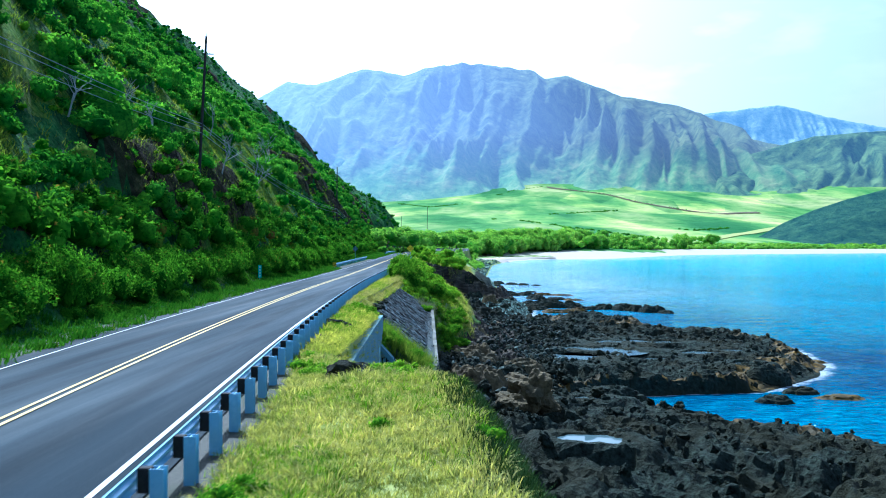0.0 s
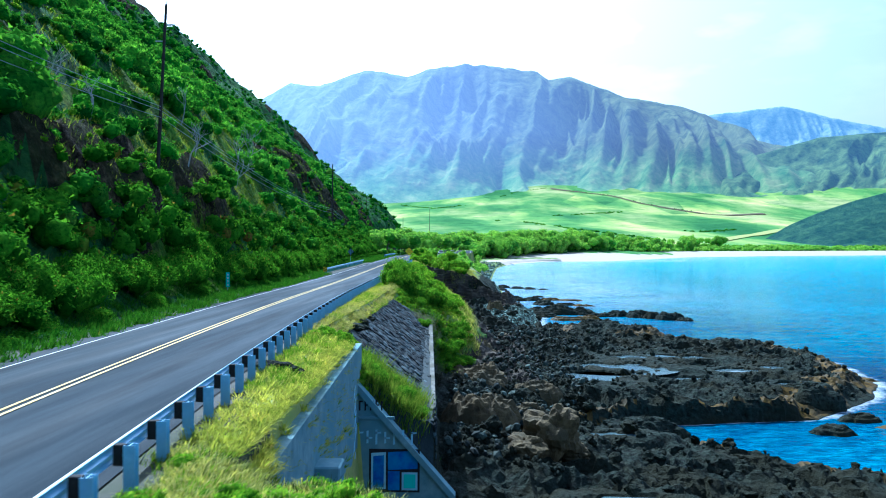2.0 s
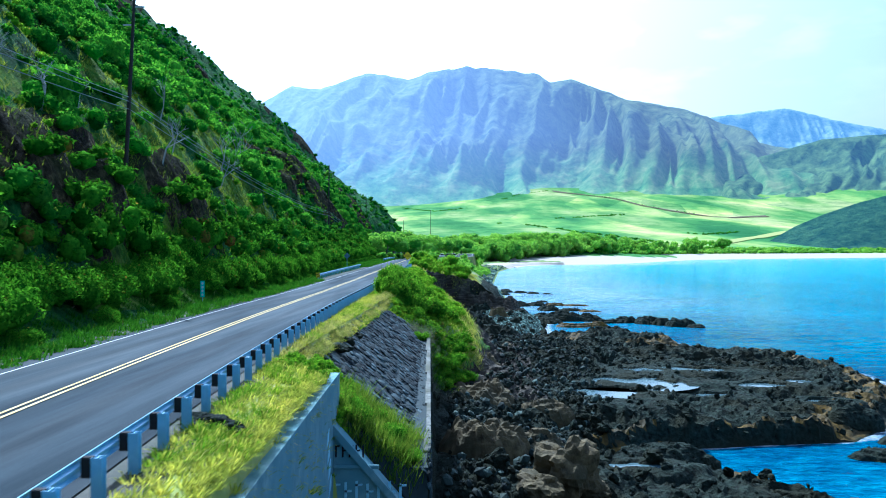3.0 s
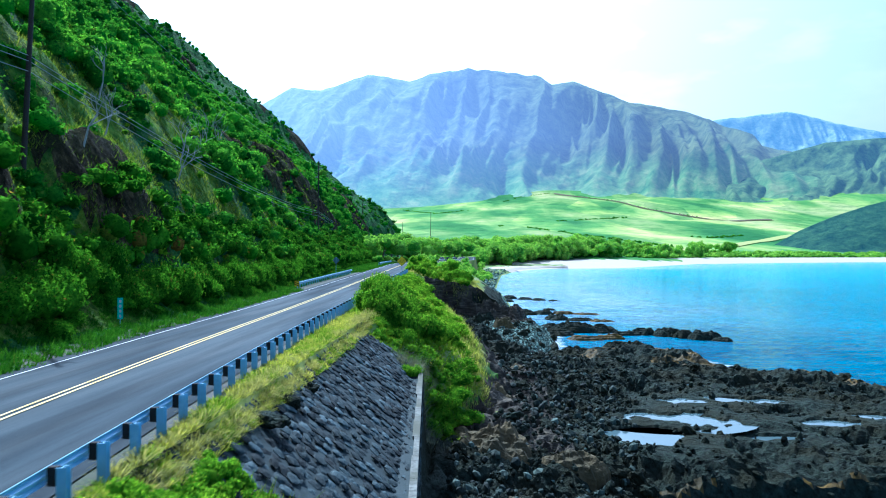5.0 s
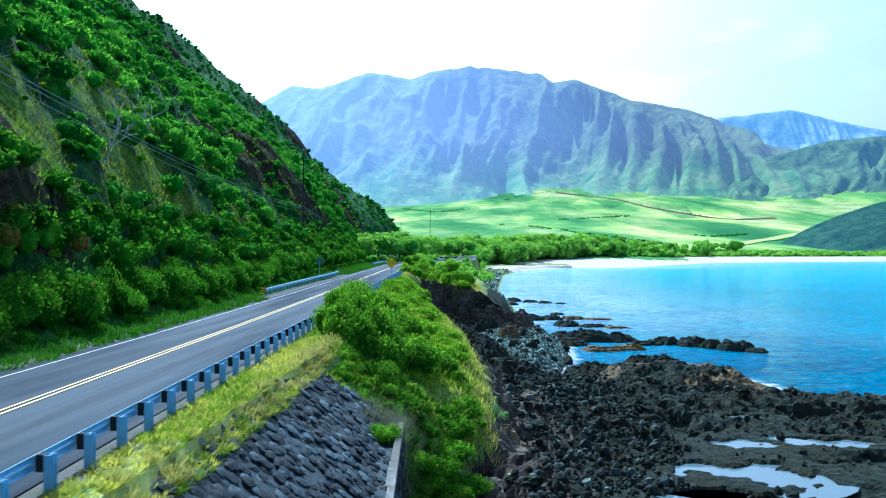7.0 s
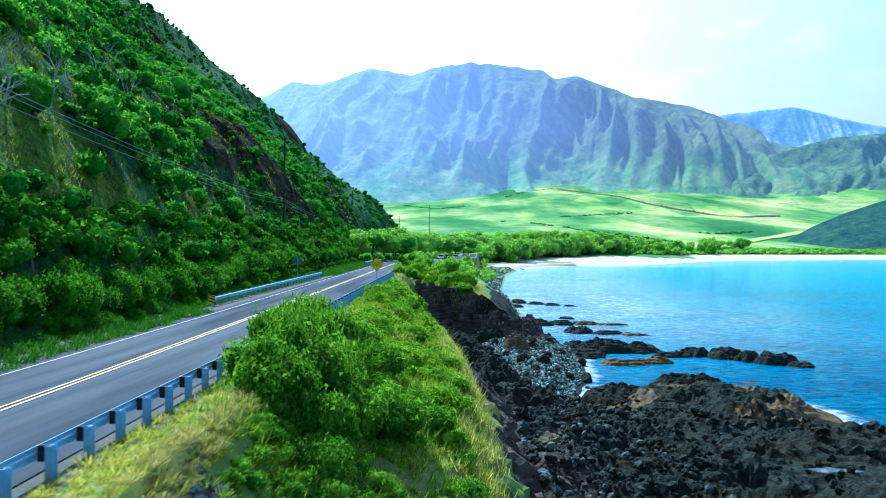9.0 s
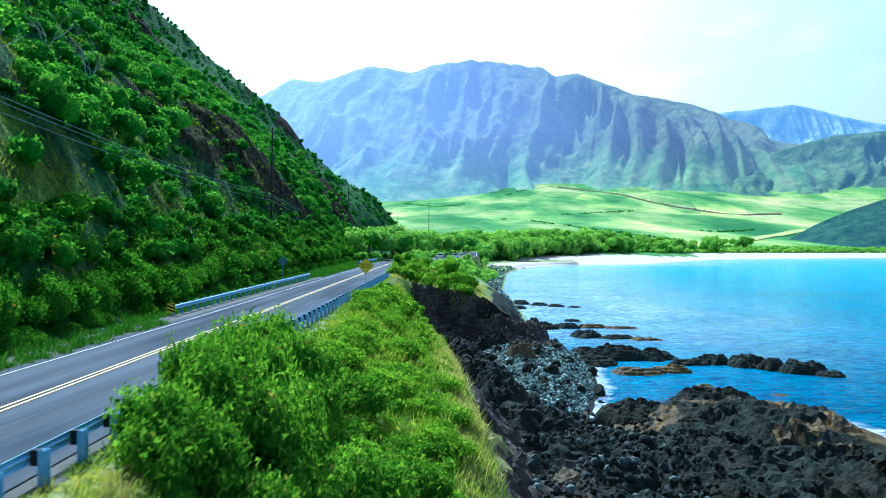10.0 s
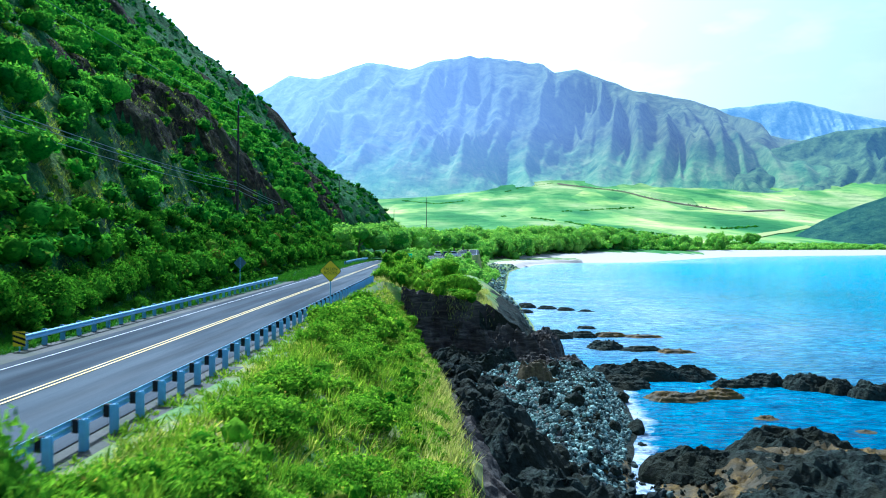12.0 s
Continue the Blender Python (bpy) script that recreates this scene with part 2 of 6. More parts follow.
def cliff_build(n, l, p):
    """Layered brown-grey lava cliff."""
    g, m = n.new("ShaderNodeNewGeometry"), n.new("ShaderNodeMapping")
    m.inputs["Scale"].default_value = (0.5, 0.5, 2.6)
    l.new(g.outputs["Position"], m.inputs[0])
    a, b = tex(n, l, "Noise", 0.9, "World", Detail=8.0, Roughness=0.7), tex(n, l, "Noise", 0.3, "World", Detail=4.0)
    l.new(m.outputs[0], a.inputs["Vector"])
    r = ramp(n, l, a.outputs[0], [(0.3, (0.016, 0.015, 0.012)), (0.5, (0.085, 0.074, 0.055)), (0.7, (0.23, 0.19, 0.13))])
    f = ramp(n, l, b.outputs[0], [(0.45, (1, 1, 1)), (0.65, (0.5, 0.45, 0.42))])
    l.new(mixc(n, l, 1.0, r.outputs[0], f.outputs[0], "MULTIPLY"), p.inputs["Base Color"])
    p.inputs["Roughness"].default_value, p.inputs["Specular IOR Level"].default_value = 0.85, 0.2
    bumped(n, l, p, a.outputs[0], 1.0, 0.7)


M["cliff"] = material("cliff_rock", cliff_build)
def asphalt_build(n, l, p):
    """Worn asphalt: polished wheel tracks, an oily middle of each lane, patches and fine chippings."""
    chip, patch = tex(n, l, "Noise", 60.0, "World", Detail=3.0), tex(n, l, "Noise", 0.12, "World", Detail=5.0, Roughness=0.6)
    g, along = n.new("ShaderNodeNewGeometry"), n.new("ShaderNodeMapping")
    along.inputs["Scale"].default_value = (5.0, 0.28, 1.0)
    l.new(g.outputs["Position"], along.inputs[0])
    l.new(along.outputs[0], patch.inputs["Vector"])
    col = ramp(n, l, chip.outputs[0], [(0.3, (0.013, 0.024, 0.032)), (0.7, (0.030, 0.046, 0.058))])
    f = ramp(n, l, patch.outputs[0], [(0.38, (0.72, 0.75, 0.78)), (0.5, (1, 1, 1)), (0.66, (1.3, 1.28, 1.25))])
    across = n.new("ShaderNodeAttribute")
    across.attribute_name = "across"
    wear = ramp(n, l, across.outputs["Fac"], [(0.0, (0.7, 0.7, 0.7)), (0.12, (1, 1, 1)), (0.2, (1.25, 1.25, 1.25)), (0.28, (0.8, 0.8, 0.8)), (0.37, (1.25, 1.25, 1.25)), (0.48, (0.9, 0.9, 0.9)), (0.60, (1.25, 1.25, 1.25)), (0.70, (0.8, 0.8, 0.8)), (0.79, (1.25, 1.25, 1.25)), (1.0, (0.75, 0.75, 0.75))])
    l.new(mixc(n, l, 1.0, mixc(n, l, 1.0, col.outputs[0], f.outputs[0], "MULTIPLY"), wear.outputs[0], "MULTIPLY"), p.inputs["Base Color"])
    gloss = ramp(n, l, patch.outputs[0], [(0.36, (0.85, 0.85, 0.85)), (0.62, (0.62, 0.62, 0.62))])
    l.new(gloss.outputs[0], p.inputs["Roughness"])
    p.inputs["Specular IOR Level"].default_value = 0.10
    bumped(n, l, p, chip.outputs[0], 0.3, 0.006)


M["asphalt"] = material("asphalt", asphalt_build)
M["white_paint"] = material("white_road_paint", two_scale((0.7, 0.7, 0.7), (0.85, 0.85, 0.85), (0.78, 0.77, 0.74), 30, 1.2, 0.5, 0.1, 0.004))
M["yellow_paint"] = material("yellow_road_paint", two_scale((0.72, 0.50, 0.08), (0.82, 0.60, 0.16), (0.75, 0.60, 0.25), 30, 1.2, 0.5, 0.1, 0.004))
M["steel"] = material("galvanised_steel", two_scale((0.24, 0.48, 0.70), (0.36, 0.62, 0.84), (0.27, 0.50, 0.70), 8, 1.0, 0.35, 0.1, 0.004, 0.6, 0.15))
M["wood_block"] = material("dark_block", two_scale((0.012, 0.012, 0.012), (0.03, 0.028, 0.026), (0.02, 0.02, 0.02), 14, 2.0, 0.8))
M["concrete"] = material("concrete", two_scale((0.13, 0.24, 0.26), (0.31, 0.44, 0.46), (0.16, 0.30, 0.34), 1.6, 0.45, 0.9, 0.5, 0.03))
M["slope_grass"] = material("slope_grass", two_scale((0.05, 0.15, 0.015), (0.16, 0.26, 0.03), (0.24, 0.24, 0.06), 3.0, 0.25))
M["dry_grass"] = material("dry_grass", two_scale((0.28, 0.32, 0.06), (0.48, 0.46, 0.15), (0.34, 0.40, 0.08), 3.0, 0.35))
M["bark"] = material("bark", two_scale((0.09, 0.075, 0.06), (0.2, 0.17, 0.14), (0.13, 0.11, 0.09), 14, 2.0))
M["dead_twig"] = material("dead_twigs", leafy((0.16, 0.19, 0.13), (0.34, 0.35, 0.26), (0.45, 0.40, 0.30), 0.6, 0.2))
M["dead_wood"] = material("dead_wood", two_scale((0.30, 0.31, 0.28), (0.5, 0.5, 0.46), (0.38, 0.38, 0.35), 10, 1.0))


def stone_build(n, l, p, pale=1.0, blue=1.0):
    """Grey lava stones, each with a shade of its own."""
    fine = tex(n, l, "Noise", 5.0, "World", Detail=7.0, Roughness=0.7)
    o, g, add, fr = n.new("ShaderNodeObjectInfo"), n.new("ShaderNodeNewGeometry"), n.new("ShaderNodeMath"), n.new("ShaderNodeMath")
    l.new(o.outputs["Random"], add.inputs[0])
    l.new(g.outputs["Random Per Island"], add.inputs[1])
    fr.operation = "FRACT"
    l.new(add.outputs[0], fr.inputs[0])
    shade = ramp(n, l, fr.outputs[0], [(0.0, (0.016, 0.024, 0.026)), (0.5, (0.040, 0.060, 0.064)), (0.8, (0.080, 0.118, 0.125)), (1.0, (0.17, 0.235, 0.25))])
    spots = ramp(n, l, fine.outputs[0], [(0.3, (0.45 * pale, 0.45 * pale, 0.45 * pale * blue)), (0.7, (1.3 * pale, 1.3 * pale, 1.3 * pale * blue))])
    l.new(mixc(n, l, 1.0, shade.outputs[0], spots.outputs[0], "MULTIPLY"), p.inputs["Base Color"])
    p.inputs["Roughness"].default_value = 0.8
    p.inputs["Specular IOR Level"].default_value = 0.25
    bumped(n, l, p, fine.outputs[0], 0.8, 0.05)


M["stone"] = material("wall_stone", lambda n, l, p: stone_build(n, l, p, 0.68))
M["mortar"] = material("mortar", two_scale((0.020, 0.029, 0.030), (0.052, 0.072, 0.074), (0.030, 0.043, 0.044), 8.0, 0.8, 0.9, 0.5, 0.02))
M["pebble"] = material("pebble", lambda n, l, p: stone_build(n, l, p, 2.9, 0.76))
M["reef_stone"] = material("reef_stone", lambda n, l, p: stone_build(n, l, p, 0.75, 0.76))
M["tan_rock"] = material("tan_rock", two_scale((0.040, 0.031, 0.014), (0.20, 0.15, 0.065), (0.07, 0.058, 0.026), 2.2, 0.5, 0.85, 0.9, 0.2))
M["algae"] = material("algae_rock", two_scale((0.015, 0.013, 0.006), (0.22, 0.13, 0.012), (0.05, 0.04, 0.014), 2.0, 0.5, 0.7, 0.9, 0.15, 0.2))
M["white_paint_blue"] = material("pale_blue_paint", two_scale((0.35, 0.62, 0.75), (0.5, 0.75, 0.85), (0.4, 0.66, 0.78), 6, 1.0))
M["blue_paint"] = material("blue_paint", two_scale((0.01, 0.09, 0.42), (0.02, 0.17, 0.6), (0.02, 0.3, 0.6), 6, 1.0))
M["black_paint"] = material("black_paint", two_scale((0.01, 0.01, 0.012), (0.03, 0.03, 0.035), (0.02, 0.02, 0.025), 6, 1.0))
M["sign_yellow"] = material("sign_yellow", two_scale((0.96, 0.68, 0.01), (1.0, 0.74, 0.015), (0.98, 0.70, 0.01), 10, 1.0, 0.35))
M["sign_green"] = material("sign_green", two_scale((0.02, 0.72, 0.58), (0.04, 0.80, 0.66), (0.02, 0.76, 0.60), 10, 1.0, 0.4))
M["sign_back"] = material("sign_back", two_scale((0.10, 0.17, 0.22), (0.16, 0.24, 0.30), (0.13, 0.2, 0.26), 10, 1.0, 0.5, 0.1, 0.003, 0.4, 0.3))
M["wire"] = material("wire", two_scale((0.30, 0.32, 0.33), (0.42, 0.44, 0.44), (0.36, 0.38, 0.39), 5, 1.0, 0.4, 0.0, 0.001, 0.5))
M["insulator"] = material("insulator", two_scale((0.5, 0.52, 0.52), (0.65, 0.66, 0.66), (0.6, 0.6, 0.6), 5, 1.0, 0.4))
M["foam"] = material("foam", two_scale((0.7, 0.75, 0.78), (0.85, 0.88, 0.9), (0.6, 0.7, 0.75), 2, 0.5, 0.8))
M["car_white"] = material("car_white", two_scale((0.7, 0.72, 0.74), (0.8, 0.82, 0.84), (0.75, 0.77, 0.8), 3, 0.5, 0.3))
M["car_dark"] = material("car_dark", two_scale((0.03, 0.05, 0.09), (0.05, 0.08, 0.14), (0.04, 0.06, 0.1), 3, 0.5, 0.25))
M["car_glass"] = material("car_glass", two_scale((0.01, 0.015, 0.02), (0.03, 0.04, 0.05), (0.02, 0.03, 0.04), 3, 0.5, 0.1))
M["ledge"] = material("worn_concrete", two_scale((0.06, 0.06, 0.05), (0.30, 0.30, 0.26), (0.10, 0.10, 0.07), 3.0, 0.5, 0.9, 0.6, 0.04))
M["sand"] = material("sand", two_scale((0.42, 0.36, 0.29), (0.56, 0.49, 0.40), (0.48, 0.42, 0.33), 0.5, 0.05, 0.9))
M["pole"] = material("pole_wood", two_scale((0.025, 0.02, 0.017), (0.06, 0.05, 0.04), (0.04, 0.035, 0.03), 12, 1.0, 0.8))


def sea_build(n, l, p):
    """Blue near the reef, turquoise over the far sand, white water at the rocks, calm along the sheltered shore; pale
    sky sheen and ripple light are painted into the colour.
    """
    g = n.new("ShaderNodeNewGeometry")
    s = n.new("ShaderNodeSeparateXYZ")
    l.new(g.outputs["Position"], s.inputs[0])
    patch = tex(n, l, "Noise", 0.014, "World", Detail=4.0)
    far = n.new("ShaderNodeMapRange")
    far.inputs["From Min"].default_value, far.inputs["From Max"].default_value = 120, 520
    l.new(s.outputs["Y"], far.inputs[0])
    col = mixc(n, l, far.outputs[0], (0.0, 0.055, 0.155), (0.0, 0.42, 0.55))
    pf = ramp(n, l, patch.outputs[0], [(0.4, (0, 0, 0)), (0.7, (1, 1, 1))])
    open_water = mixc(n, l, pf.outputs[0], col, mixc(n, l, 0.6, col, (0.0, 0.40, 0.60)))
    deep, lee_sheen = n.new("ShaderNodeAttribute"), n.new("ShaderNodeAttribute")
    deep.attribute_name, lee_sheen.attribute_name = "deep", "lee_sheen"
    # pale sheen of the bright sky, painted into the colour along the shore
    sheen_noise = tex(n, l, "Noise", 0.05, "World", Detail=6.0, Roughness=0.65)
    shore_sheen = n.new("ShaderNodeMath")
    shore_sheen.operation = "MULTIPLY"
    l.new(lee_sheen.outputs["Fac"], shore_sheen.inputs[0])
    l.new(ramp(n, l, sheen_noise.outputs[0], [(0.35, (0.35, 0.35, 0.35)), (0.65, (0.85, 0.85, 0.85))]).outputs[0], shore_sheen.inputs[1])
    open_water = mixc(n, l, shore_sheen.outputs[0], open_water, (0.56, 0.68, 0.80))
    # light and dark faces of the ripples, multiplied into the water colour
    roll = n.new("ShaderNodeMapping")
    roll.inputs["Scale"].default_value = (0.42, 1.25, 1.0)
    roll.inputs["Rotation"].default_value = (0, 0, 0.25)
    l.new(g.outputs["Position"], roll.inputs[0])
    ripple_light = tex(n, l, "Noise", 0.9, "World", Detail=7.0, Roughness=0.72)
    l.new(roll.outputs[0], ripple_light.inputs["Vector"])
    open_water = mixc(n, l, 1.0, open_water, ramp(n, l, ripple_light.outputs[0], [(0.38, (0.30, 0.40, 0.55)), (0.50, (0.85, 0.9, 0.95)), (0.62, (1.7, 1.65, 1.4))]).outputs[0], "MULTIPLY")
    froth = tex(n, l, "Noise", 0.4, "World", Detail=9.0, Roughness=0.78)
    near = n.new("ShaderNodeMapRange")
    near.inputs["From Min"].default_value, near.inputs["From Max"].default_value = 3.6, 0.1
    l.new(deep.outputs["Fac"], near.inputs[0])
    both = n.new("ShaderNodeMath")
    both.operation = "MULTIPLY"
    l.new(near.outputs[0], both.inputs[0])
    l.new(froth.outputs[0], both.inputs[1])
    white = ramp(n, l, both.outputs[0], [(0.35, (0, 0, 0)), (0.56, (1, 1, 1))])
    l.new(mixc(n, l, white.outputs[0], open_water, (0.74, 0.80, 0.82)), p.inputs["Base Color"])
    p.inputs["Roughness"].default_value = 0.10
    p.inputs["IOR"].default_value = 1.33
    p.inputs["Specular IOR Level"].default_value = 0.2
    across = n.new("ShaderNodeMapping")
    across.inputs["Scale"].default_value = (0.5, 1.0, 1.0)
    l.new(g.outputs["Position"], across.inputs[0])
    last = None
    for scale, detail, dist in ((1.3, 5.0, 0.6), (0.26, 4.0, 2.0)):
        w, b, m = tex(n, l, "Noise", scale, "World", Detail=detail, Roughness=0.62), n.new("ShaderNodeBump"), n.new("ShaderNodeMapRange")
        l.new(across.outputs[0], w.inputs["Vector"])
        m.inputs["To Min"].default_value, m.inputs["To Max"].default_value = 1.0, 0.75
        l.new(lee_sheen.outputs["Fac"], m.inputs[0])
        l.new(m.outputs[0], b.inputs["Strength"])
        b.inputs["Distance"].default_value = dist
        l.new(w.outputs[0], b.inputs["Height"])
        if last is not None:
            l.new(last, b.inputs["Normal"])
        last = b.outputs[0]
    l.new(last, p.inputs["Normal"])


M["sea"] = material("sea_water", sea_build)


def pool_build(n, l, p):
    p.inputs["Base Color"].default_value = (0.10, 0.15, 0.16, 1)
    p.inputs["Roughness"].default_value, p.inputs["IOR"].default_value = 0.03, 1.33
    w = tex(n, l, "Noise", 3.0, "World", Detail=2.0)
    bumped(n, l, p, w.outputs[0], 0.08, 0.02)


M["pool"] = material("pool_water", pool_build)


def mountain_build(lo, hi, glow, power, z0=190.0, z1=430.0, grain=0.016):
    """Far slopes: green grass low down, rock and scrub above; the haze before this backdrop is painted into the slope
    as a glow, stronger towards the sun.
    """
    def build(n, l, p):
        g, sep, up, air = n.new("ShaderNodeNewGeometry"), n.new("ShaderNodeSeparateXYZ"), n.new("ShaderNodeMapRange"), n.new("ShaderNodeMapRange")
        l.new(g.outputs["Position"], sep.inputs[0])
        a = tex(n, l, "Noise", grain, "World", Detail=10.0, Roughness=0.72)
        b = tex(n, l, "Noise", 0.004, "World", Detail=5.0, Roughness=0.6)
        wob = n.new("ShaderNodeMath")
        wob.operation = "MULTIPLY_ADD"
        l.new(b.outputs[0], wob.inputs[0])
        wob.inputs[1].default_value = (z1 - z0) * 1.4
        l.new(sep.outputs["Z"], wob.inputs[2])
        l.new(wob.outputs[0], up.inputs[0])
        up.inputs["From Min"].default_value, up.inputs["From Max"].default_value = z0 + (z1 - z0) * 0.7, z1 + (z1 - z0) * 0.7
        r = ramp(n, l, a.outputs[0], [(0.35, lo), (0.65, hi)])
        grass = ramp(n, l, a.outputs[0], [(0.35, (0.05, 0.20, 0.04)), (0.5, (0.16, 0.33, 0.08)), (0.65, (0.34, 0.44, 0.14))])
        l.new(mixc(n, l, up.outputs[0], grass.outputs[0], r.outputs[0]), p.inputs["Base Color"])
        p.inputs["Roughness"].default_value = 0.95
        p.inputs["Specular IOR Level"].default_value = 0.05
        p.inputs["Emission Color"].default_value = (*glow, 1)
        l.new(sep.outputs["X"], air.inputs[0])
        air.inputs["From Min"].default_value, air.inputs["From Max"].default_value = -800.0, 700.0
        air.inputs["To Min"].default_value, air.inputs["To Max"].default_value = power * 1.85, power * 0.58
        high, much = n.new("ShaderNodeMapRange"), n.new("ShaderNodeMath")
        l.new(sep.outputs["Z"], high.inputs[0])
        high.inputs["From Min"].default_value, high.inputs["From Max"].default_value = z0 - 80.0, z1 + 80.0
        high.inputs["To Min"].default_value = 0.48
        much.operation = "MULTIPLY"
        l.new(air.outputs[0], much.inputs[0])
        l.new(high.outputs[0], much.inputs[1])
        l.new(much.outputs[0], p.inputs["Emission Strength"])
        bumped(n, l, p, a.outputs[0], 1.0, 26.0)
    return build


def valley_build(n, l, p):
    """Grazed fields: patches of fresh, dark and dry grass drawn out across the slope."""
    g, m = n.new("ShaderNodeNewGeometry"), n.new("ShaderNodeMapping")
    m.inputs["Scale"].default_value = (0.0062, 0.0022, 0.0)
    m.inputs["Rotation"].default_value = (0, 0, 0.15)
    l.new(g.outputs["Position"], m.inputs[0])
    a, b, c = tex(n, l, "Noise", 1.0, "World", Detail=5.0, Roughness=0.55), tex(n, l, "Voronoi", 1.6, "World"), tex(n, l, "Noise", 0.03, "World", Detail=8.0, Roughness=0.7)
    l.new(m.outputs[0], a.inputs["Vector"])
    l.new(m.outputs[0], b.inputs["Vector"])
    base = ramp(n, l, a.outputs[0], [(0.36, (0.06, 0.19, 0.055)), (0.46, (0.12, 0.29, 0.07)), (0.54, (0.27, 0.40, 0.11)), (0.64, (0.50, 0.50, 0.20))])
    field = ramp(n, l, b.outputs["Color"], [(0.2, (0.62, 0.75, 0.72)), (0.6, (1.0, 1.0, 1.0)), (0.9, (1.25, 1.12, 1.0))])
    fleck = ramp(n, l, c.outputs[0], [(0.34, (0.55, 0.7, 0.65)), (0.5, (1, 1, 1)), (0.7, (1.15, 1.1, 1.1))])
    l.new(mixc(n, l, 1.0, mixc(n, l, 1.0, base.outputs[0], field.outputs[0], "MULTIPLY"), fleck.outputs[0], "MULTIPLY"), p.inputs["Base Color"])
    p.inputs["Roughness"].default_value, p.inputs["Specular IOR Level"].default_value = 0.95, 0.05
    bumped(n, l, p, c.outputs[0], 0.8, 4.0)


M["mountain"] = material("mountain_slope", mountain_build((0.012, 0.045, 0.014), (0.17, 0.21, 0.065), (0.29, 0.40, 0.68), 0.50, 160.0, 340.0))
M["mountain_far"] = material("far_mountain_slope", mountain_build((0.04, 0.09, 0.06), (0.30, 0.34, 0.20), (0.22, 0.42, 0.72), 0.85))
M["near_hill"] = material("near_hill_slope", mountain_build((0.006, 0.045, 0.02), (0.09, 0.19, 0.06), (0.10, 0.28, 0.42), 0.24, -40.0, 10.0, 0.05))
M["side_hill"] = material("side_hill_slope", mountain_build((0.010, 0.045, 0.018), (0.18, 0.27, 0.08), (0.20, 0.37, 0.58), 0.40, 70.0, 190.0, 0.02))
M["valley"] = material("valley_grass", valley_build)

# ---------- the plan: road, foot of the hill, shore ----------
def eased(knots, values, width):
    """A smooth line through knots: a table averaged over some metres."""
    t = np.arange(-320.0, 1600.0, 1.0)
    v = np.interp(t, knots, values)
    k = np.hanning(width)
    v = np.convolve(np.pad(v, width, mode="edge"), k / k.sum(), mode="same")[width:-width]
    return lambda y: np.interp(y, t, v)


road_x = eased([-320, 0, 17, 24, 38, 50, 62, 75, 90, 110, 137, 160, 208, 270, 300, 350, 400, 560, 1600],
               [12, -7.4, -8.8, -9.4, -10.5, -11.25, -11.9, -12.45, -12.85, -13.25, -13.85, -14.2, -14.8, -15.2, -14.0, -5.0, 3.0, 6.0, 6.0], 27)
road_z = eased([-320, 0, 15, 25, 45, 60, 78, 100, 137, 200, 270, 400, 700, 1600], [14.5, 14.15, 13.95, 13.8, 13.45, 13.2, 12.92, 12.6, 12.2, 11.85, 11.6, 10.0, 7.0, 7.0], 21)
FOOT = ([-300, 0, 80, 130, 215, 340, 420, 470, 600, 640, 760, 1200], [-13.5, -13.4, -18.4, -19.6, -23.8, -26, -43, -66, -28, -60, -420, -900])
SHORE = ([-300, 0, 50, 66, 71, 77, 82, 85, 88, 91, 94, 105, 114, 131, 140, 144, 148, 151, 156, 161, 170, 178, 192, 198, 205, 228, 241, 298, 350, 472, 560, 600, 621, 767, 843, 913, 1000, 1384, 3000],
         [110, 60, 46, 36, 32, 22, 16, 12.8, 12.8, 20, 36, 47, 52, 54, 52, 42, 20, 12.5, 12.0, 12.8, 15, 17, 18, 20, 16, 15, 14, 15, 14, 22, 38, 60, 114, 211, 315, 440, 620, 1500, 5000])
PROF = ([0, 1.5, 3.5, 6, 9, 14, 25, 35, 60, 100, 160, 300, 600], [0, 0.2, 1.8, 6.5, 11, 18.5, 30, 38, 59, 96, 146, 250, 400])


POOLS = [(10.4, 54.6, 2.0, 1.2, 4.25), (19.0, 107, 4.4, 3.0, 2.9), (15.6, 101, 3.0, 2.8, 2.9), (23.5, 116, 3.0, 1.5, 2.9), (30, 117, 3.2, 1.2, 2.7), (34, 109, 2.6, 1.2, 2.4), (39, 113, 2.2, 1.0, 2.2),
         (12.5, 74.5, 2.0, 0.9, 3.0), (27, 128, 2.0, 0.9, 2.3), (21, 136, 1.6, 0.8, 2.2), (37, 101, 2.0, 1.0, 2.2), (27, 103, 2.4, 1.0, 2.4)]


def in_pool(x, y, k=1.15):
    return np.any([np.hypot((x - q[0]) / q[2], (y - q[1]) / q[3]) < k for q in POOLS], axis=0)


def toe_x(y):
    return -0.2 - 0.037 * (np.clip(y, 50, 96) - 56)


def toe_z(y):
    return 9.1 + 0.022 * (np.clip(y, 50, 96) - 56)


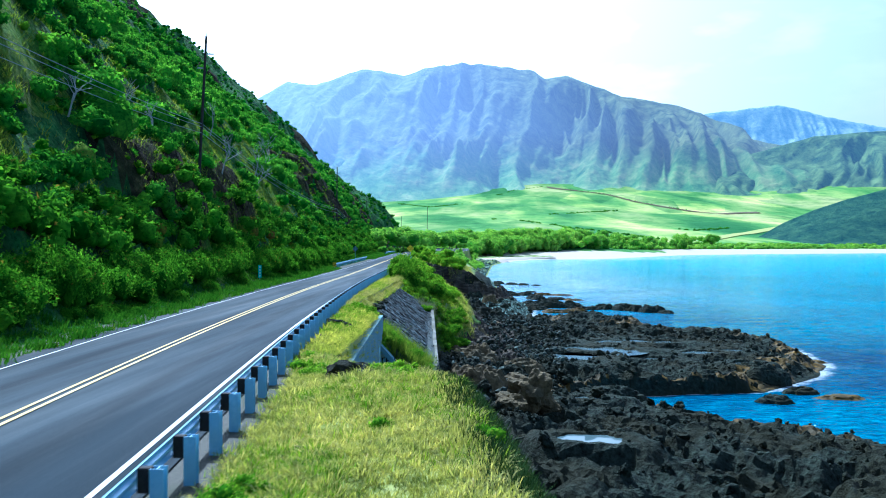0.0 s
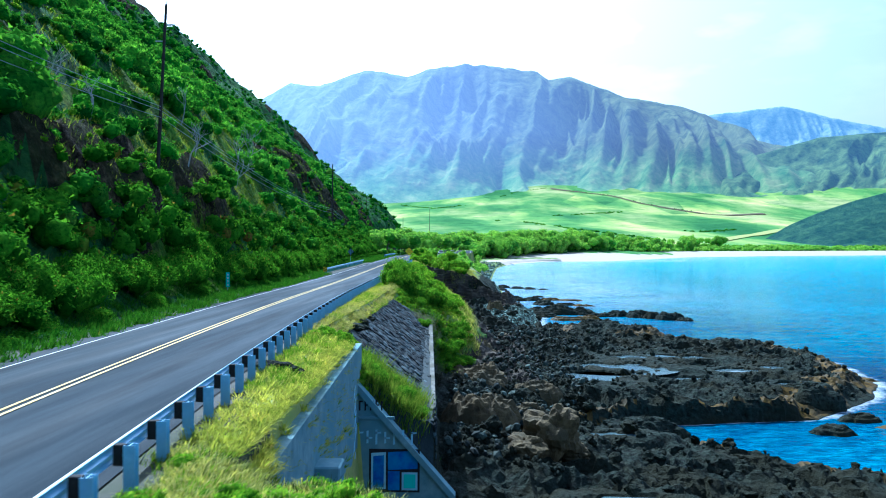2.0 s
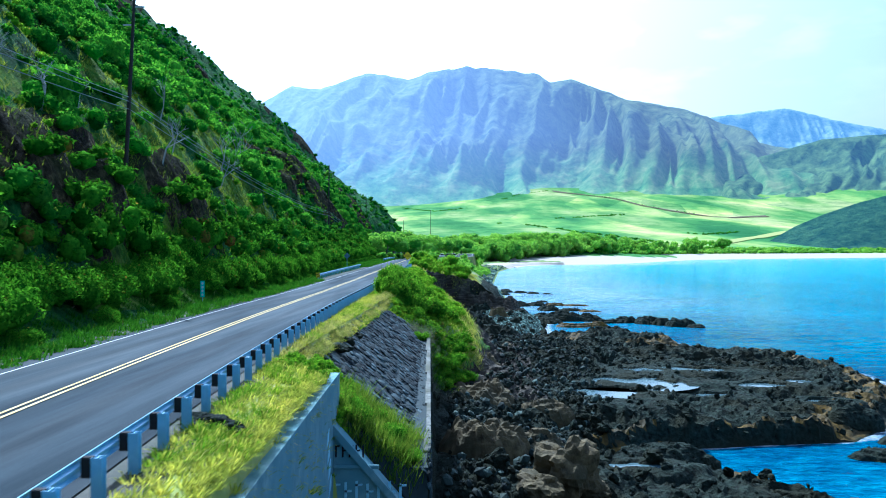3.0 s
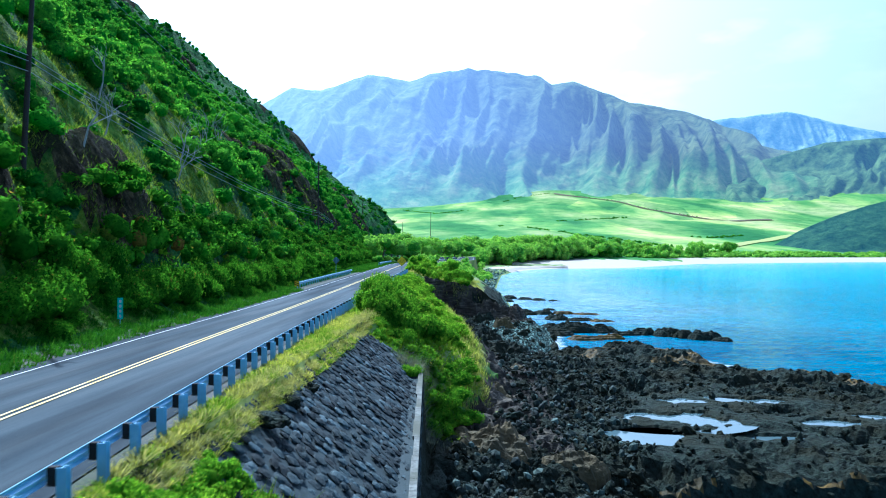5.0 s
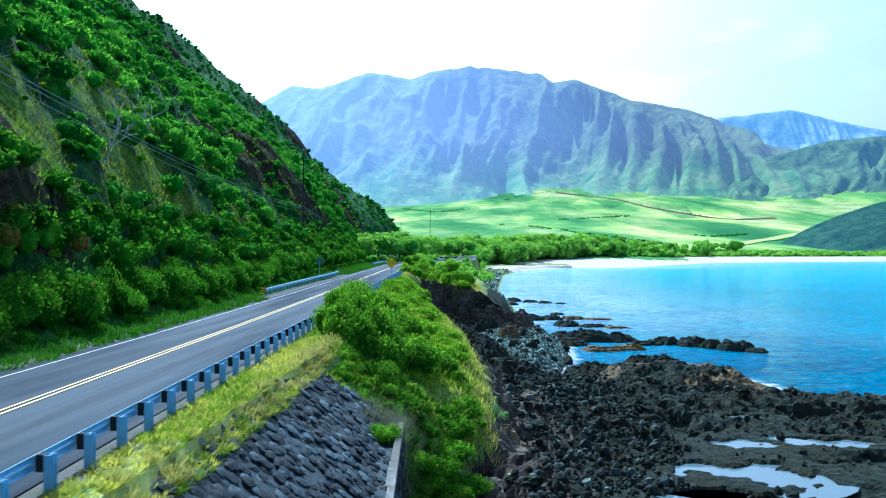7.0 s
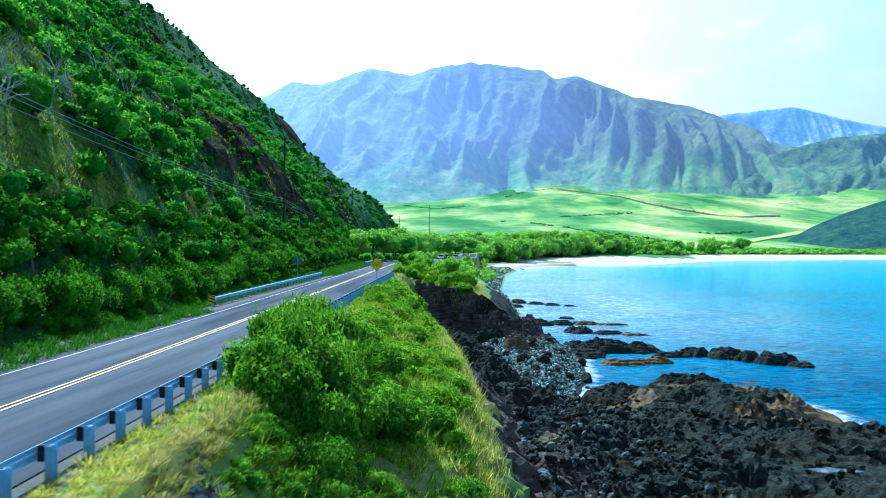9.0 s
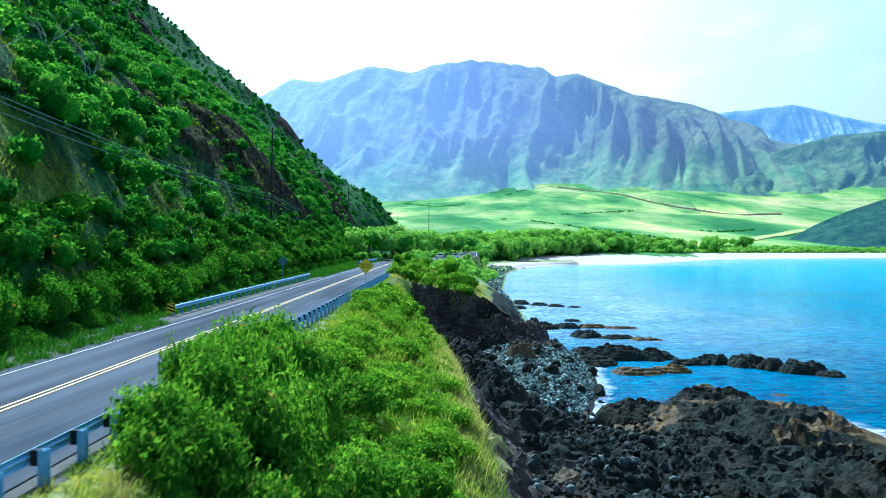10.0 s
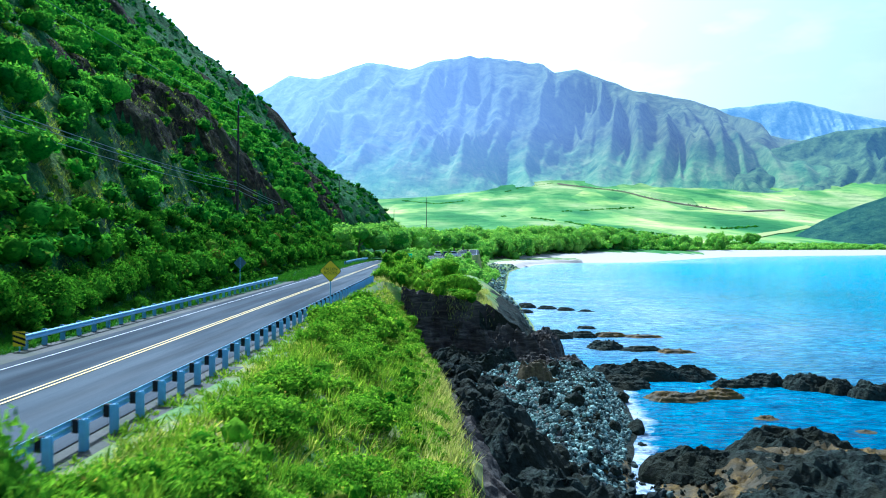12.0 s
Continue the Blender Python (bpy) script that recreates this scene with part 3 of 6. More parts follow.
def hill_zone(u, y):
    """How much of the hillside is bare rock and how much open grass; u: metres in from its foot."""
    n1 = fbm(y * 0.045 + 4, u * 0.10, 3, 5)
    n2 = fbm(y * 0.035 + 2, u * 0.055, 3, 9)
    low = smooth(4.0, 5.0, u) * smooth(10.5, 7.5, u) * smooth(114, 98, y) * smooth(0.53, 0.59, n1)
    high = smooth(160, 178, y) * smooth(365, 335, y) * smooth(5.5, 8, u) * smooth(25, 17, u) * smooth(0.38, 0.46, n2) * smooth(0.36, 0.44, fbm(y * 0.11, u * 0.16, 3, 8))
    crags = smooth(40, 70, u) * smooth(0.60, 0.68, fbm(y * 0.02, u * 0.05, 4, 3))
    rock = np.clip(low + high + crags, 0, 1)
    grass = smooth(6, 8, u) * smooth(19, 13, u) * smooth(185, 150, y) * smooth(0.45, 0.55, fbm(y * 0.06, u * 0.07, 3, 11))
    grass = grass + smooth(0.6, 0.68, fbm(y * 0.05 + 9, u * 0.06, 3, 1)) * 0.8 * smooth(150, 120, y)
    return rock, np.clip(grass, 0, 1) * (1 - rock)


def ground_z(x, y):
    """The land's height at arrays of places."""
    x, y = np.broadcast_arrays(np.asarray(x, dtype=float), np.asarray(y, dtype=float))
    X, Z = road_x(y), road_z(y)
    foot = np.interp(y, *FOOT)
    u = foot - x + 3.0 * (fbm(x * 0.03, y * 0.03, 3, 2) - 0.5) * smooth(6, 30, foot - x)
    rock, grass = hill_zone(u, y)
    hill = np.interp(u, *PROF)
    rough = smooth(3, 12, u)
    hill = hill + rough * (6.0 * (fbm(x * 0.05, y * 0.05, 4, 1) - 0.5) + 3.4 * (ridged(x * 0.09, y * 0.11, 3, 4) - 0.5))
    # rock faces stand out as ledges, broken by upright clefts
    hill = hill + rock * (1.5 + 2.4 * (ridged(y * 0.16, u * 0.05, 3, 9) - 0.4) + 2.6 * (ridged(y * 0.42, u * 0.42, 3, 2) - 0.45)) * smooth(3, 6, u)
    # gullies run down the slope and the ribs between them stand proud
    hill = hill - smooth(12, 50, u) * 10 * (1 - ridged(x * 0.010 + 3, y * 0.021, 3, 6))
    left = Z - 0.06 + hill
    # seaward side
    true_y = y
    y = np.where(y > 190, y + 3.0 * (fbm(x * 0.22, y * 0.22, 4, 3) - 0.5), y)
    shore = np.interp(y, *SHORE)
    reef_in = np.interp(y, [0, 28, 32, 51, 52, 93, 110, 140, 165, 185, 203.5, 206.5, 240, 300], [8.5, 4.6, -2.9, -3.5, 0.1, 0.1, 6.0, 5.2, 2.5, -2.5, -3.0, 11.0, 13.5, 8])
    top_x = np.interp(y, [-10, 0, 12, 16.5, 21, 25.3, 26.8, 28.2, 51.0, 52.5, 93, 110, 140, 165, 185, 203.5, 206.5, 240, 300], [4.2, 3.2, 1.9, 1.4, 1.1, 0.6, -1.0, -3.45, -4.0, -6.1, -5.9, -5.0, -6.0, -7.5, -8.8, -8.8, 4.5, 5.6, 3])
    top_z = np.interp(y, [0, 10, 22, 30, 40, 93, 130, 185, 204, 207, 240, 260, 400, 900], [14.0, 14.1, 14.15, 13.1, 12.8, 12.7, 12.3, 11.8, 11.2, 8.4, 8.2, 9.0, 6.0, 3.0]) + 3.6 * np.exp(-(((x + 3.5) / 6.0) ** 2 + ((y - 221) / 8.0) ** 2))
    inland = np.maximum(shore - x, (1 - np.hypot((x - 27.5) / 11.5, (y - 157) / 9.5)) * 9)
    t = np.clip(inland / np.maximum(shore - reef_in, 4), 0, 1)
    rock = ridged(x * 0.16, y * 0.21, 5, 3) - 0.5
    reef = 0.25 + 1.35 * smooth(0, 3.5, inland) + 2.4 * t ** 1.5 * np.interp(y, [0, 60, 130, 165, 200], [1.2, 1.2, 0.9, 0.2, 0.2]) + (0.9 + 0.8 * t) * rock * smooth(-2, 3, inland) * np.interp(y, [200, 320], [1, 0.3])
    reef = reef + 1.05 * (ridged(x * 0.5, y * 0.58, 4, 8) ** 1.6 - 0.42) * smooth(-1, 2, inland) * np.interp(y, [165, 172, 196, 210], [1, 0.25, 0.25, 1])
    reef = reef + (0.2 + 0.5 * t) * (ridged(x * 1.05, y * 1.15, 2, 4) ** 1.5 - 0.35) * smooth(0, 2, inland) * np.interp(y, [160, 170, 196, 210, 260], [1, 0.15, 0.15, 0.6, 0])
    reef = reef - 1.1 * smooth(0.56, 0.68, fbm(x * 0.26, y * 0.34, 4, 1)) * smooth(2, 6, inland) * np.interp(y, [30, 50, 150, 165], [1, 1, 1, 0])
    step = 0.45
    reef = reef * 0.7 + 0.3 * step * (np.floor(reef / step) + smooth(0.6, 1.0, reef / step - np.floor(reef / step)))
    for px, py, rx, ry, level in POOLS:
        q = np.hypot((x - px) / rx, (y - py) / ry) + 1.1 * (fbm(x * 0.6, y * 0.6, 3, 9) - 0.5)
        reef = reef + (level + 0.02 + 0.34 * ridged(x * 0.7, y * 0.8, 3, 5) - reef) * smooth(3.0, 1.75, q)
        reef = reef - 0.55 * smooth(1.15, 0.9, q)
    reef = reef - smooth(0.0, -7, inland) * 4.0
    k = np.clip((x - top_x) / np.maximum(reef_in - top_x, 0.3), 0, 1)
    bank_k = np.where((y > 33) & (y < 93), k, np.where(y < 33, k ** 1.35, np.where(k < 0.62, k * 0.48 / 0.62, 0.48 + (k - 0.62) / 0.38 * 0.52)))
    bank_top = top_z + np.where(y < 30, 0.75, 0.25) * (fbm(x * 0.4, y * 0.4, 3, 5) - 0.5) * smooth(0.5, 2.5, x - X - 5)
    reef_level = 0.5 * (reef + np.abs(reef))
    slope = bank_top * (1 - bank_k) + np.where(k > 0, reef, reef_level) * bank_k
    slope = slope + 0.7 * (fbm(x * 0.35, y * 0.35, 4, 7) - 0.5) * smooth(0, 0.25, k) * smooth(1.0, 0.8, k)
    tx, tz = toe_x(y), toe_z(y)
    brow = road_z(y) - 0.12
    plane = np.where(x < tx - 0.6, brow + (tz - brow) * np.clip((x + 6.1) / (tx + 5.5), 0, 1), tz) - 0.2
    drop = smooth(-0.1, 0.3, x - tx)
    plane = plane * (1 - drop) + reef * drop
    w = smooth(51.6, 52.4, y) * smooth(95, 91, y)
    slope = slope * (1 - w) + plane * w
    y = true_y
    verge = Z - 0.06 + (bank_top - Z + 0.06) * smooth(5.6, 8.0, x - X)
    right = np.where(x > reef_in, reef, np.where(x > top_x, slope, verge))
    z = np.where(x < foot, left, np.where(x - X > 5.0, right, Z - 0.06))
    return z


def valley_z(x, y):
    """The valley floor: from the beach up to the foot of the mountains, ever steeper."""
    beach = np.interp(x, SHORE[1][30:], SHORE[0][30:])
    foot = np.interp(x, [-500, -150, 270, 875, 1240, 2000], [112, 122, 160, 152, 190, 220])
    t = (y - beach) / np.maximum(2500 - beach, 300)
    z = foot * np.interp(t, [-0.1, 0, 0.03, 0.12, 0.3, 0.6, 1.0, 1.5], [-0.05, -0.004, 0.02, 0.07, 0.19, 0.46, 1.0, 1.9])
    return z + 12 * (fbm(x * 0.004, y * 0.004, 3, 8) - 0.5) * smooth(0.1, 0.4, t)


# ---------- ground ----------
def sheet(name, xs, ys, fn, keys, label, category="ground", choose=None, shade_smooth=True):
    keys = keys.split()
    XX, YY = np.meshgrid(xs, ys)
    P = np.stack([XX, YY, fn(XX, YY)], -1)
    me = grid_mesh(name, P, M[keys[0]], shade_smooth)
    for key in keys[1:]:
        me.materials.append(M[key])
    if choose is not None:
        C = (P[:-1, :-1] + P[1:, 1:]) / 2
        steep = np.hypot((P[:-1, 1:, 2] - P[:-1, :-1, 2]) / (XX[:-1, 1:] - XX[:-1, :-1]), (P[1:, :-1, 2] - P[:-1, :-1, 2]) / (YY[1:, :-1] - YY[:-1, :-1]))
        me.polygons.foreach_set("material_index", choose(C[..., 0], C[..., 1], C[..., 2], steep).astype(np.int32).ravel())
    return tagged(new(name, me), label, category, kind="structure")


def shore_kind(x, y, z, steep):
    """0 lava, 1 dry grass, 2 green slope, 3 cliff, 4 algae, 5 bare verge, 6 mortar bed."""
    edge = 1.2 * (fbm(x * 0.5, y * 0.5, 3, 4) - 0.5)
    kind = np.zeros(x.shape)
    shore = np.interp(y, *SHORE)
    kind = np.where((shore - x < 5.5 + 8 * edge) & (z < 2.3) & (z > 0.1) & (y > 60) & (y < 165) & (fbm(x * 0.2, y * 0.2, 3, 10) > 0.43) & (steep < 1.3), 4, kind)
    # dark soil on the knoll's flank stands in for its shade
    kind = np.where((y < 33) & (z > 8.5 + 2 * edge), 5, kind)
    kind = np.where((y < 33) & (z > 13.45 + 0.5 * edge), 1, kind)
    kind = np.where((y >= 33) & (y < 52) & (x < -3.0), 1, kind)
    kind = np.where((y >= 50) & (y < 93) & (x < -5.7), 1, kind)
    kind = np.where((y >= 52) & (y < 93) & (x >= -5.9) & (x < toe_x(y)), 6, kind)
    kind = np.where((y >= 93) & (y < 204) & (x < 9), 3, kind)
    kind = np.where((y >= 92.5) & (y < 204) & (z > 6.6 + 2 * edge + np.interp(y, [95, 115, 150], [-1.5, 0, 0.8])), 2, kind)
    kind = np.where((y >= 202) & (x < 17), 3, kind)
    kind = np.where((y >= 205) & (z > 7.0 + edge) & (steep < 1.0), 2, kind)
    kind = np.where((y >= 205) & (x > 3.5) & (z < 7.6 + edge), 0, kind)
    kind = np.where((x - road_x(y) < 5.75 + 0.5 * edge) & (y < 60), 5, kind)
    return kind


def hill_kind(x, y, z, steep):
    """0 soil and low growth, 1 bare rock, 2 open grass."""
    foot = np.interp(y, *FOOT)
    rock, grass = hill_zone(foot - x + 3.0 * (fbm(x * 0.03, y * 0.03, 3, 2) - 0.5) * smooth(6, 30, foot - x), y)
    return np.where(rock + 0.25 * (fbm(x * 0.4, y * 0.4, 3, 6) - 0.5) > 0.45, 1, np.where(grass > 0.4, 2, 0))


sheet("ground_shore", np.arange(-6.4, 58.2, 0.33), np.arange(-6, 250, 0.4), ground_z, "lava dry_grass slope_grass cliff algae soil mortar", "black lava reef and rocky shore below the road", choose=shore_kind, shade_smooth=False)
sheet("ground_bank", np.arange(-20.0, -6.39, 0.4), np.arange(-40, 640, 0.8), ground_z, "soil hill slope_grass", "earth verge beside the coastal road", choose=lambda x, y, z, steep: (x < np.interp(y, *FOOT) - 0.3) * 1.0 + (x - road_x(y) > 5.6) * 2.0)
sheet("ground_coast", np.concatenate([np.arange(-6.4, 40, 1.2), np.arange(40, 80, 4)]), np.arange(249.6, 640, 2.0), ground_z, "slope_grass sand", "low grassy coast beyond the headland", choose=lambda x, y, z, steep: ((y > 520) & (np.interp(y, *SHORE) - x < 16)) * 1.0)
sheet("hillside", np.concatenate([np.arange(-420, -100, 4.0), np.arange(-100, -45, 1.4), np.arange(-45, -19.3, 0.6)]), np.concatenate([np.arange(-10, 30, 1.2), np.arange(30, 345, 0.8), np.arange(345, 700, 2.5)]), ground_z, "hill hill_rock hill_grass", "steep green hillside with shrubs and bare brown rock", choose=hill_kind)
sheet("valley", np.arange(-900, 2600, 14.0), np.arange(560, 2640, 14.0), valley_z, "valley sand", "broad green valley floor with grass fields", choose=lambda x, y, z, steep: (y - np.interp(x, SHORE[1][30:], SHORE[0][30:]) < np.interp(x, [0, 60, 114, 160, 211, 440], [45, 80, 95, 60, 30, 10])) * 1.0)
def sea_mesh():
    xs = np.concatenate([np.arange(-300, -10, 40), np.arange(-10, 70, 1.0), np.arange(70, 300, 8), np.arange(300, 6200, 150)])
    ys = np.concatenate([np.arange(-600, 0, 40), np.arange(0, 330, 1.2), np.arange(330, 1000, 8), np.arange(1000, 4200, 120)])
    XX, YY = np.meshgrid(xs, ys)
    calm = smooth(330, 250, YY) * smooth(75, 60, XX)
    waves = 0.22 * (fbm(XX * 0.16, YY * 0.34, 3, 6) - 0.5) * calm
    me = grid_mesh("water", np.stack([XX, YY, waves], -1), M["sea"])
    deep = np.where((XX < 75) & (YY < 340) & (YY > -5), -ground_z(XX, YY), 3.0)
    deep = deep + 1.6 * smooth(203, 216, YY)
    me.attributes.new("deep", "FLOAT", "POINT").data.foreach_set("value", deep.astype(np.float32).ravel())
    # stretch where the waves ease and the pale sky sheen is painted
    lee_sheen = smooth(90, 5, XX - np.interp(YY, *SHORE)) * smooth(165, 300, YY) * smooth(900, 500, YY)
    me.attributes.new("lee_sheen", "FLOAT", "POINT").data.foreach_set("value", lee_sheen.astype(np.float32).ravel())
    return me


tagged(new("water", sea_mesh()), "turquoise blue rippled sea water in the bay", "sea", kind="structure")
for px, py, rx, ry, level in POOLS:
    a = np.linspace(0, 2 * np.pi, 25)[:-1]
    P = np.stack([np.stack([px + k * rx * np.cos(a), py + k * ry * np.sin(a), np.full(24, level)], -1) for k in (0.02, 0.9, 1.75)], 0)
    tagged(new("rock_pool", grid_mesh("rock_pool", np.concatenate([P, P[:, :1]], 1), M["pool"])), "shallow rock pool reflecting the bright sky", "pool", "rock pools in the reef")
# ---------- mountains ----------
def ridge(name, crest, foot_y, foot_z, mat_key, label, flutes, depth, nu=420, nv=110, seed=0):
    """A fluted mountain side from its crest down to its foot on the valley."""
    cx, cy, cz = np.array(crest, dtype=float).T
    nu, nv = int(nu * 1.6), int(nv * 1.15)
    xs = np.linspace(cx[0], cx[-1], nu)
    s = np.linspace(0, 1.12, nv)
    XX, SS = np.meshgrid(xs, s)
    top, back = np.interp(XX, cx, cz), np.interp(XX, cx, cy)
    top = 1.018 * top + 0.03 * top * (fbm(XX * 0.012, XX * 0 + seed, 4, seed) - 0.5)
    foot = np.interp(XX, *foot_y)
    base = np.interp(XX, *foot_z)
    S = np.clip(SS, 0, 1)
    YY = foot + (back - foot) * SS
    # ribs and gullies lean down to one side; they spread and soften towards the foot
    wander = 230 * (fbm(XX * 0.0014 + 7, S * 1.3, 3, seed + 4) - 0.5) + 60 * (fbm(XX * 0.006, S * 3, 3, seed + 7) - 0.5)
    slant = (XX + 240 * (1 - S) ** 1.4 + wander) * flutes
    spur = ridged(slant * 0.24, S * 0.9 + 3, 3, seed)
    rib = ridged(slant * 0.85 + 5, S * 1.2, 2, seed + 2)
    rill = ridged(slant * 2.0 + 11, S * 2.4, 2, seed + 5)
    strength = 0.4 + 1.5 * smooth(0.3, 0.7, fbm(XX * 0.0045, S * 2.4, 3, seed + 6))
    face = smooth(0.03, 0.35, S) * (0.15 + 0.85 * smooth(1.0, 0.78, S))
    prof = 0.78 * S ** 1.75 + 0.22 * S
    ZZ = base + (top - base) * prof + (top - base) * depth * face * (0.42 * (spur - 0.55) + strength * (0.20 * (rib - 0.5) + 0.13 * (rill - 0.5)) + 0.06 * (fbm(XX * 0.02, S * 14, 3, seed + 1) - 0.5))
    ZZ = np.minimum(ZZ, base + (top - base) * (0.30 + 0.70 * S) - 10 * (S < 0.999))
    ZZ = ZZ - np.clip(SS - 1, 0, 1) * 1600
    ZZ = ZZ + (1 - S) * -6
    P = np.stack([XX, YY, ZZ], -1)
    return tagged(new(name, grid_mesh(name, P, M[mat_key])), label, "mountain", kind="structure")


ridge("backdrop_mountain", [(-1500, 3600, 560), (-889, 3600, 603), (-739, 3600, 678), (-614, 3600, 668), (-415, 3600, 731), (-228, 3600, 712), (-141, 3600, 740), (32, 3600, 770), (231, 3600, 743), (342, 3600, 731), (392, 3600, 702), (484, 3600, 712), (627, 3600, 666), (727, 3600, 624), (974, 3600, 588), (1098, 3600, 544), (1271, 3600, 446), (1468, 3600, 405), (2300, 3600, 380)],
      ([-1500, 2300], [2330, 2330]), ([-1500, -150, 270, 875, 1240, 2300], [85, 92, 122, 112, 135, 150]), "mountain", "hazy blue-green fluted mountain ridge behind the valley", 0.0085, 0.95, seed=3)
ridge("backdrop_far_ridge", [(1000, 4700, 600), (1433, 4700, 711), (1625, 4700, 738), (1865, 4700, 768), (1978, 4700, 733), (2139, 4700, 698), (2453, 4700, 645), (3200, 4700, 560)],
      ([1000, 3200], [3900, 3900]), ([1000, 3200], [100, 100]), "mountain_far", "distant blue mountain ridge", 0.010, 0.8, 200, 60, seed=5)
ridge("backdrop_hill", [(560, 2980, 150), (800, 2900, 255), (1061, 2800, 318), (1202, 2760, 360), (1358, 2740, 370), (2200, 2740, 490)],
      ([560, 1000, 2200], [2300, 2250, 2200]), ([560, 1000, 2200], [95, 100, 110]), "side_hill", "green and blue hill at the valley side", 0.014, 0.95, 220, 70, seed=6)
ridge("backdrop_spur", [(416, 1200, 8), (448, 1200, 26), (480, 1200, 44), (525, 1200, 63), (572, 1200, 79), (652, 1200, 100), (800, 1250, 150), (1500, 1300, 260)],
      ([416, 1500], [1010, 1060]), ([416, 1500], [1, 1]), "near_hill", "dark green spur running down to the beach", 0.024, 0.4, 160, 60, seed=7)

# ---------- road ----------
def ribbon(name, y0, y1, s0, s1, lift, mat_key, step=2.0, thick=0.0):
    ys = np.arange(y0, y1 + 0.01, step)
    X, Z = road_x(ys), road_z(ys)
    ss = np.linspace(s0, s1, 4)
    P = np.stack([np.stack([X + s, ys, Z + lift - 0.012 * np.abs(s)], -1) for s in ss], 1)
    me = grid_mesh(name, P, M[mat_key])
    me.attributes.new("across", "FLOAT", "POINT").data.foreach_set("value", np.tile(np.linspace(0, 1, 4), len(ys)).astype(np.float32))
    return me


road = tagged(new("road", ribbon("road", -40, 560, -4.35, 4.55, 0.03, "asphalt")), "grey asphalt two-lane coastal road", "road", kind="structure")
for nm, s, w, key, lab in (("edge_line", -3.6, 0.065, "white_paint", "white edge line"), ("edge_line", 3.74, 0.11, "white_paint", "white edge line"),
                           ("centre_line", -0.14, 0.11, "yellow_paint", "yellow centre line"), ("centre_line", 0.14, 0.11, "yellow_paint", "yellow centre line")):
    part(nm, ribbon(nm, -40, 560, s - w / 2, s + w / 2, 0.036, key), None, road, lab)


# ---------- guard rails ----------
def w_beam(name, pts, face):
    """The folded steel beam along a line of places; face: +1 if its ribs look to +x."""
    prof = [(0.0, 0.155), (0.02, 0.15), (0.075, 0.11), (0.075, 0.06), (0.0, 0.015), (0.0, -0.015), (0.075, -0.06), (0.075, -0.11), (0.02, -0.15), (0.0, -0.155)]
    rows = []
    for x, y, z in pts:
        rows.append([(x + face * a, y, z + b) for a, b in prof] + [(x + face * a - face * 0.012, y, z + b) for a, b in prof[::-1]])
    P = np.array(rows)
    P = np.concatenate([P, P[:, :1]], 1)
    return grid_mesh(name, P, M["steel"], False)


def guard_rail(y0, y1, s, face, label):
    thing = tagged(new("guard_rail"), label, "guard rail")
    ys = np.arange(y0, y1, 1.905)
    fine = np.arange(y0 - 0.6, ys[-1] + 0.6, 0.95)
    part("beam", w_beam("beam", np.stack([road_x(fine) + s, fine, road_z(fine) + 0.58], -1), face), None, thing)
    bm = bmesh.new()
    for a, b in ((-0.085, -0.07), (0.07, 0.085)):
        box(bm, -0.1, 0.1, a, b, -1.2, 0.74)
    box(bm, -0.008, 0.008, -0.07, 0.07, -1.2, 0.74)
    post = bm_mesh("post", bm, M["steel"])
    block = bm_mesh("block", box(bmesh.new(), -0.1, 0.1, -0.07, 0.07, -0.18, 0.18, 0.01), M["wood_block"])
    for y in ys:
        x, z = float(road_x(y)) + s, float(road_z(y))
        ob = part("post", post, None, thing)
        ob.location = (x - face * 0.30, y, z)
        ob = part("block", block, None, thing)
        ob.location = (x - face * 0.11, y + 0.02, z + 0.56)
    return thing


guard_rail(-12.0, 200.0, 4.8, -1, "blue-grey galvanised steel guard rail on the seaward road edge")
guard_rail(139.5, 196.0, -5.55, 1, "short galvanised guard rail on the inland road edge")
guard_rail(254.0, 285.0, -5.4, 1, "second short galvanised guard rail farther along the inland edge")


# ---------- plants ----------
def shrub_blobs(rng, k=10, flat=0.75):
    out = []
    for _ in range(k):
        a, r = rng.rand() * 6.283, rng.rand() ** 0.6 * 0.72
        out.append((r * math.cos(a), r * math.sin(a), flat * (0.22 + 0.62 * rng.rand() * (1.1 - r)), 0.26 + 0.2 * rng.rand()))
    return out


def ball(subdivisions):
    bm = bmesh.new()
    bmesh.ops.create_icosphere(bm, subdivisions=subdivisions, radius=1.0)
    v, f = np.array([q.co for q in bm.verts]), np.array([[q.index for q in g.verts] for g in bm.faces])
    bm.free()
    return v, f


BALLS = {k: ball(k) for k in (1, 2)}


